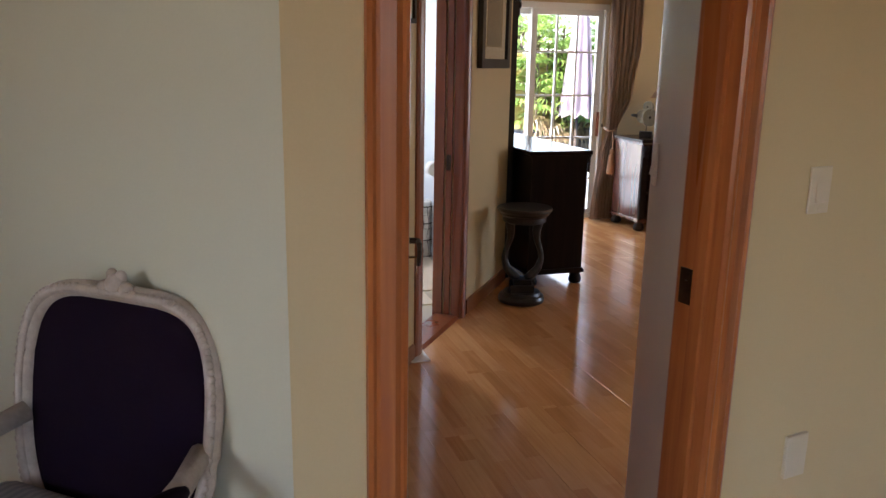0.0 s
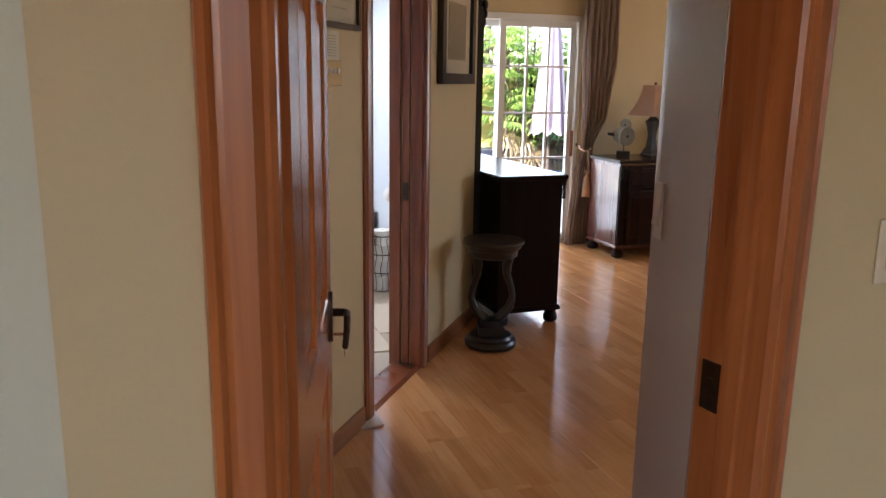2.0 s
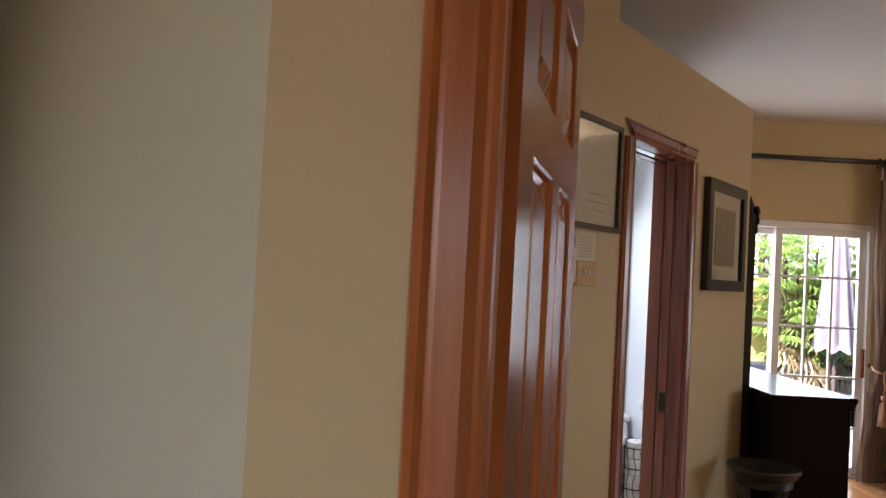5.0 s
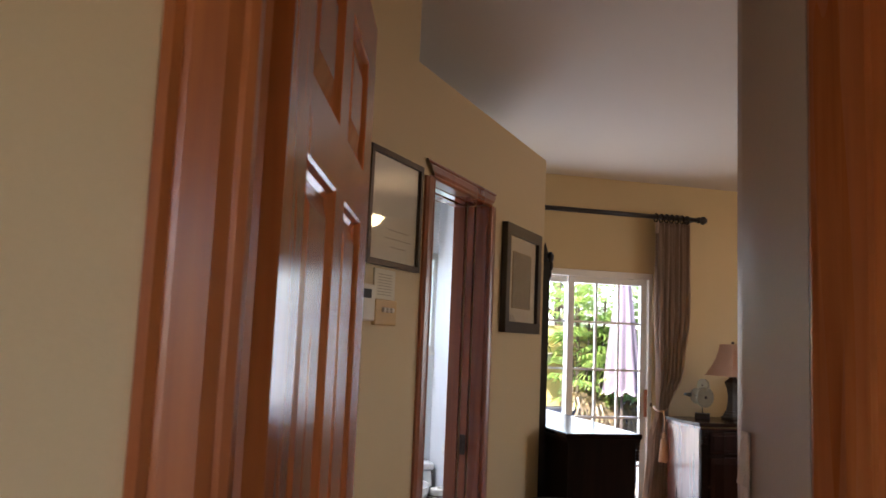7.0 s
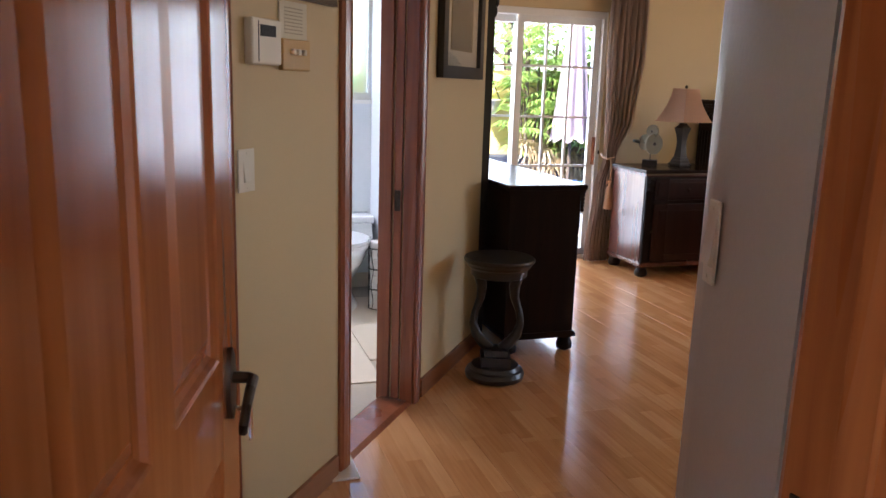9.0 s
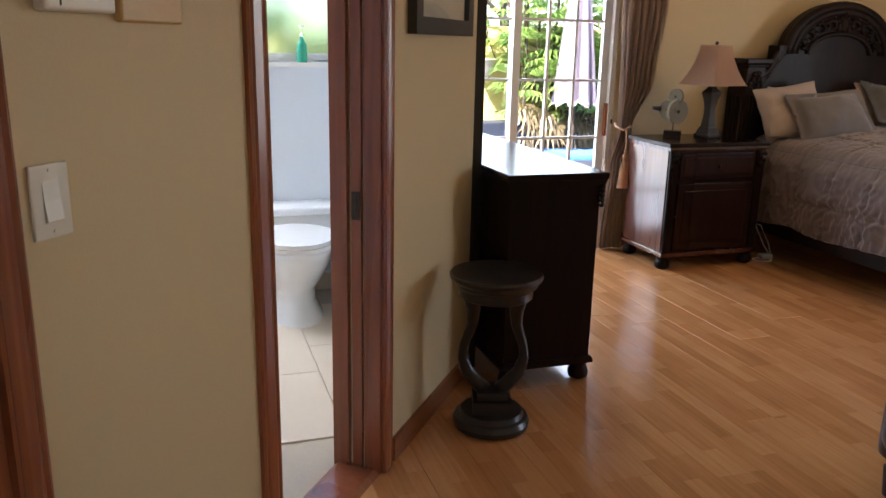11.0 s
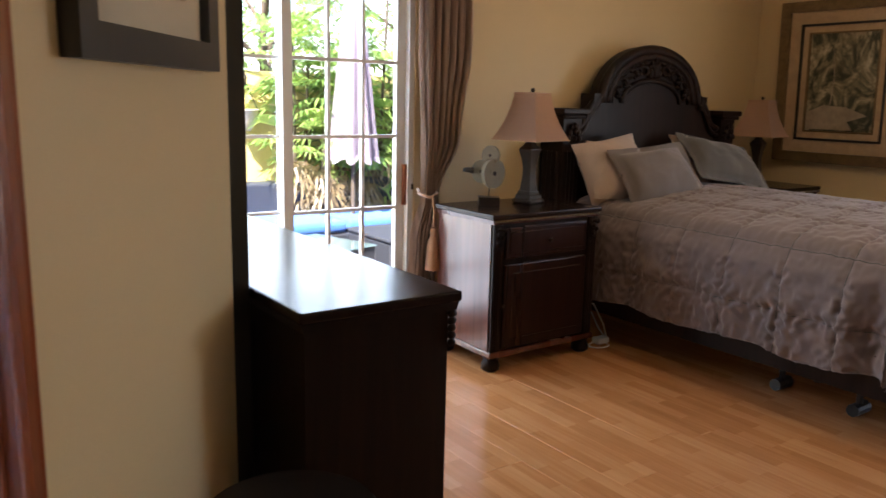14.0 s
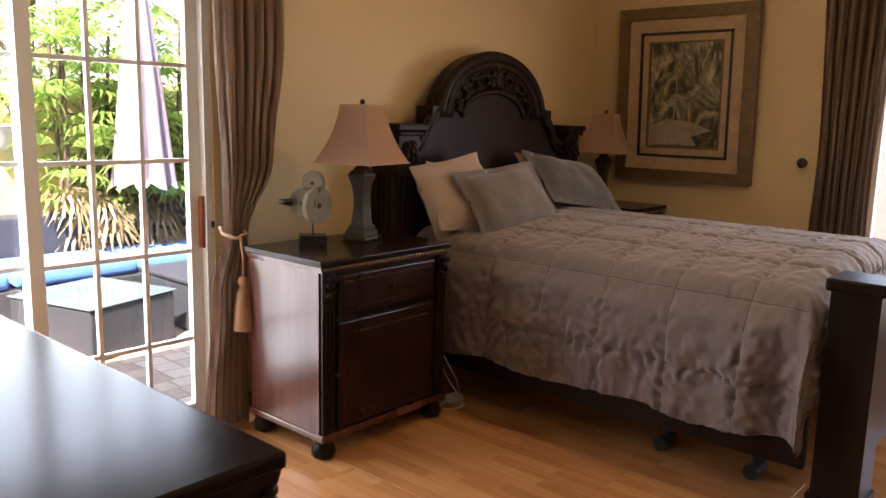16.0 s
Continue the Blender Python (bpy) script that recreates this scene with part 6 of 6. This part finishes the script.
for u, v, h, n, s in ((5.05, 10.22, 2.3, 15, 1), (5.75, 10.2, 2.6, 16, 2), (6.5, 10.15, 2.5, 16, 3), (7.3, 10.1, 2.5, 14, 4), (5.4, 10.3, 1.7, 12, 6), (6.1, 10.28, 1.8, 12, 7), (6.9, 9.5, 2.2, 14, 8)):
    palm(u, v, h, n, s, "clump of lady palms with fan leaves against the wall")


def tree(u, v, h, spread, n, seed, leafsize=0.10):
    rnd = random.Random(seed)
    tr_ = thing("tree", at_uv(u, v, -0.16), "leafy garden tree rising behind the yellow wall", "tree", "trees behind the wall")
    bm = tube([(0, 0, 0), (0.05, 0.03, h * 0.3), (-0.04, 0.05, h * 0.6), (0, 0, h * 0.9)], lambda t: 0.11 - 0.08 * t, 8)
    tips = []
    for k in range(9):
        a = k * 2.4
        z = h * (0.3 + 0.065 * k)
        e = Vector((math.cos(a) * spread * rnd.uniform(0.5, 0.95), math.sin(a) * spread * rnd.uniform(0.5, 0.95), z + h * 0.2))
        tube([(0, 0, z), e * 0.5 + Vector((0, 0, z * 0.5 + 0.08)), e], lambda t: 0.04 - 0.03 * t, 6, bm)
        tips.append(e)
        tips.append(e * 0.6 + Vector((0, 0, z * 0.4)))
    part("trunk", bm, BARK, tr_)
    bm = bmesh.new()
    for k in range(n):
        c = tips[k % len(tips)]
        p = c + Vector((rnd.gauss(0, 0.32), rnd.gauss(0, 0.32), rnd.gauss(0, 0.28))) * spread * 0.8
        d = Vector((rnd.uniform(-1, 1), rnd.uniform(-1, 1), rnd.uniform(-0.8, 0.6))).normalized() * leafsize * rnd.uniform(0.7, 1.4)
        s = d.cross(Vector((rnd.uniform(-1, 1), rnd.uniform(-1, 1), 1))).normalized() * leafsize * 0.28
        bm.faces.new([bm.verts.new(q) for q in (p, p + d * 0.5 + s, p + d, p + d * 0.5 - s)])
    part("crown", bm, TREELEAF, tr_)


for u, v, h, sp, n, s in ((3.7, 12.0, 3.0, 1.2, 1500, 11), (5.6, 12.8, 3.4, 1.3, 1500, 12), (7.8, 12.4, 3.6, 1.4, 1600, 13), (10.4, 13.0, 4.0, 1.5, 1500, 14), (1.8, 12.2, 2.9, 1.2, 1300, 15)):
    tree(u, v, h, sp, n, s)
tree(2.1, 9.9, 2.6, 0.8, 900, 18)
palm(1.75, 7.7, 2.0, 16, 21, "clump of lady palms outside the bathroom window")
palm(0.9, 8.3, 1.9, 14, 22, "clump of lady palms outside the bathroom window")

# ---- floor boards, tiles and pavers ----
BOARD_W, BOARD_L = 0.19, 1.26
fl = bpy.data.objects["floor"]


def piece_mesh(name, w, l, h, c, material):
    """A flat piece with eased top edges, standing on 0."""
    bm = bmesh.new()
    rings = []
    for i, z in ((0.0, 0.0), (0.0, h - c), (c, h)):
        rings.append([bm.verts.new((x, y, z)) for x, y in ((i, i), (w - i, i), (w - i, l - i), (i, l - i))])
    for p, q in zip(rings, rings[1:]):
        for k in range(4):
            bm.faces.new((p[k], p[(k + 1) % 4], q[(k + 1) % 4], q[k]))
    bm.faces.new(rings[-1])
    bmesh.ops.recalc_face_normals(bm, faces=bm.faces)
    me = bpy.data.meshes.new(name)
    bm.to_mesh(me)
    bm.free()
    me.materials.append(material)
    return me


def lay(name, me, parent, x, y, z, ang=0.0):
    ob = new(name, me)
    ob.parent = parent
    ob.matrix_local = pose(x, y, z, 0, 0, ang)
    return ob


board = piece_mesh("floor_board", BOARD_W - 0.0006, BOARD_L - 0.0006, 0.012, 0.0006, FLOORMAT)
rest = []
rb = random.Random(3)
nrow = int((7.15 + 2.4) / BOARD_W) + 1
for r in range(nrow):
    u = -2.4 + r * BOARD_W
    off = -1.85 - rb.uniform(0.1, 1.2)
    for k in range(9):
        v = off + k * BOARD_L
        if v > 6.86 or v + BOARD_L < -1.8 or u > 7.14:
            continue
        if u < 1.3 and v > 4.0 - 0.4 * (u < 0.9):
            continue
        if 0.0 < u and v > 0.0 - 0.6 or (u > -0.6 and v > -1.0 and v < 2.0):
            cut = min(v + BOARD_L, 6.87) - v
            if cut < BOARD_L - 0.001:
                rest.append((u, v, BOARD_W - 0.0006, cut))
            else:
                ob = lay("floor_board", board, fl, u, v, -0.012)
                ob.matrix_local = pose(u, v, -0.012, rb.uniform(-0.03, 0.03), rb.uniform(-0.14, 0.14), 0)
        else:
            rest.append((u, v, BOARD_W - 0.0006, BOARD_L - 0.0006))
bm = bmesh.new()
for u, v, w, l in rest:
    lo = max(v, -1.74)
    if v + l > lo + 0.01:
        box((u, lo, -0.012), (u + w, v + l, 0.0), bm)
tagged(part("floor_board", bm, FLOORMAT, fl), kind="stuff")

bt = structure("bathroom_floor", prism([(-1.465, B0 - 0.3), (-1.465, 4.95)] + [tuple(P(u, v).xy) for u, v in ((1.9, 5.0), (1.9, BV), (0.1, BV), (0.1, 2.75))], -0.01, 0.003), GROUT, None, "pale grout bed of the bathroom tiles", "floor")
tm = piece_mesh("tile", 0.296, 0.596, 0.008, 0.001, TILE)
for i in range(7):
    for j in range(6):
        u, v = 0.1 + i * 0.30 - 0.03, BV - 0.6 * (j + 1) + (0.0 if i % 2 else 0.3) - 0.3
        far = [P(u + a, v + b) for a in (0, 0.296) for b in (0, 0.596)]
        if max(q.x for q in far) > -1.465 or u + 0.29 > 1.905 or u < 0.05 or v + 0.59 > BV:
            if max(q.x for q in far) > -1.2 or u + 0.2 > 1.905 or u < 0.05 or v + 0.3 > BV:
                continue
            uu1, vv1 = min(u + 0.296, 1.897), min(v + 0.596, BV - 0.013)
            t_ = part("tile", box((u, v, 0.003), (uu1, vv1, 0.011)), TILE, bt)
            t_.matrix_local = UVM
            continue
        lay("tile", tm, bt, P(u, v).x, P(u, v).y, 0.003, ROT)

pm = [piece_mesh("paver", w - 0.008, 0.142, 0.032, 0.006, PAVER) for w in (0.15, 0.225, 0.19)]
rp = random.Random(8)
far_pavers = bmesh.new()
for j in range(22):
    v = 7.06 + j * 0.15
    u = 0.0 + rp.uniform(0, 0.1)
    while u < 8.6:
        k = rp.randrange(3)
        w = (0.15, 0.225, 0.19)[k]
        if 3.6 < u < 5.6 and v < 9.35:
            lay("paver", pm[k], patio, u, v, -0.1595 + rp.uniform(0, 0.003))
        else:
            box((u, v, -0.15), (u + w - 0.008, v + 0.142, -0.128), far_pavers)
        u += w
tagged(part("paver", far_pavers, PAVER, patio), kind="stuff")
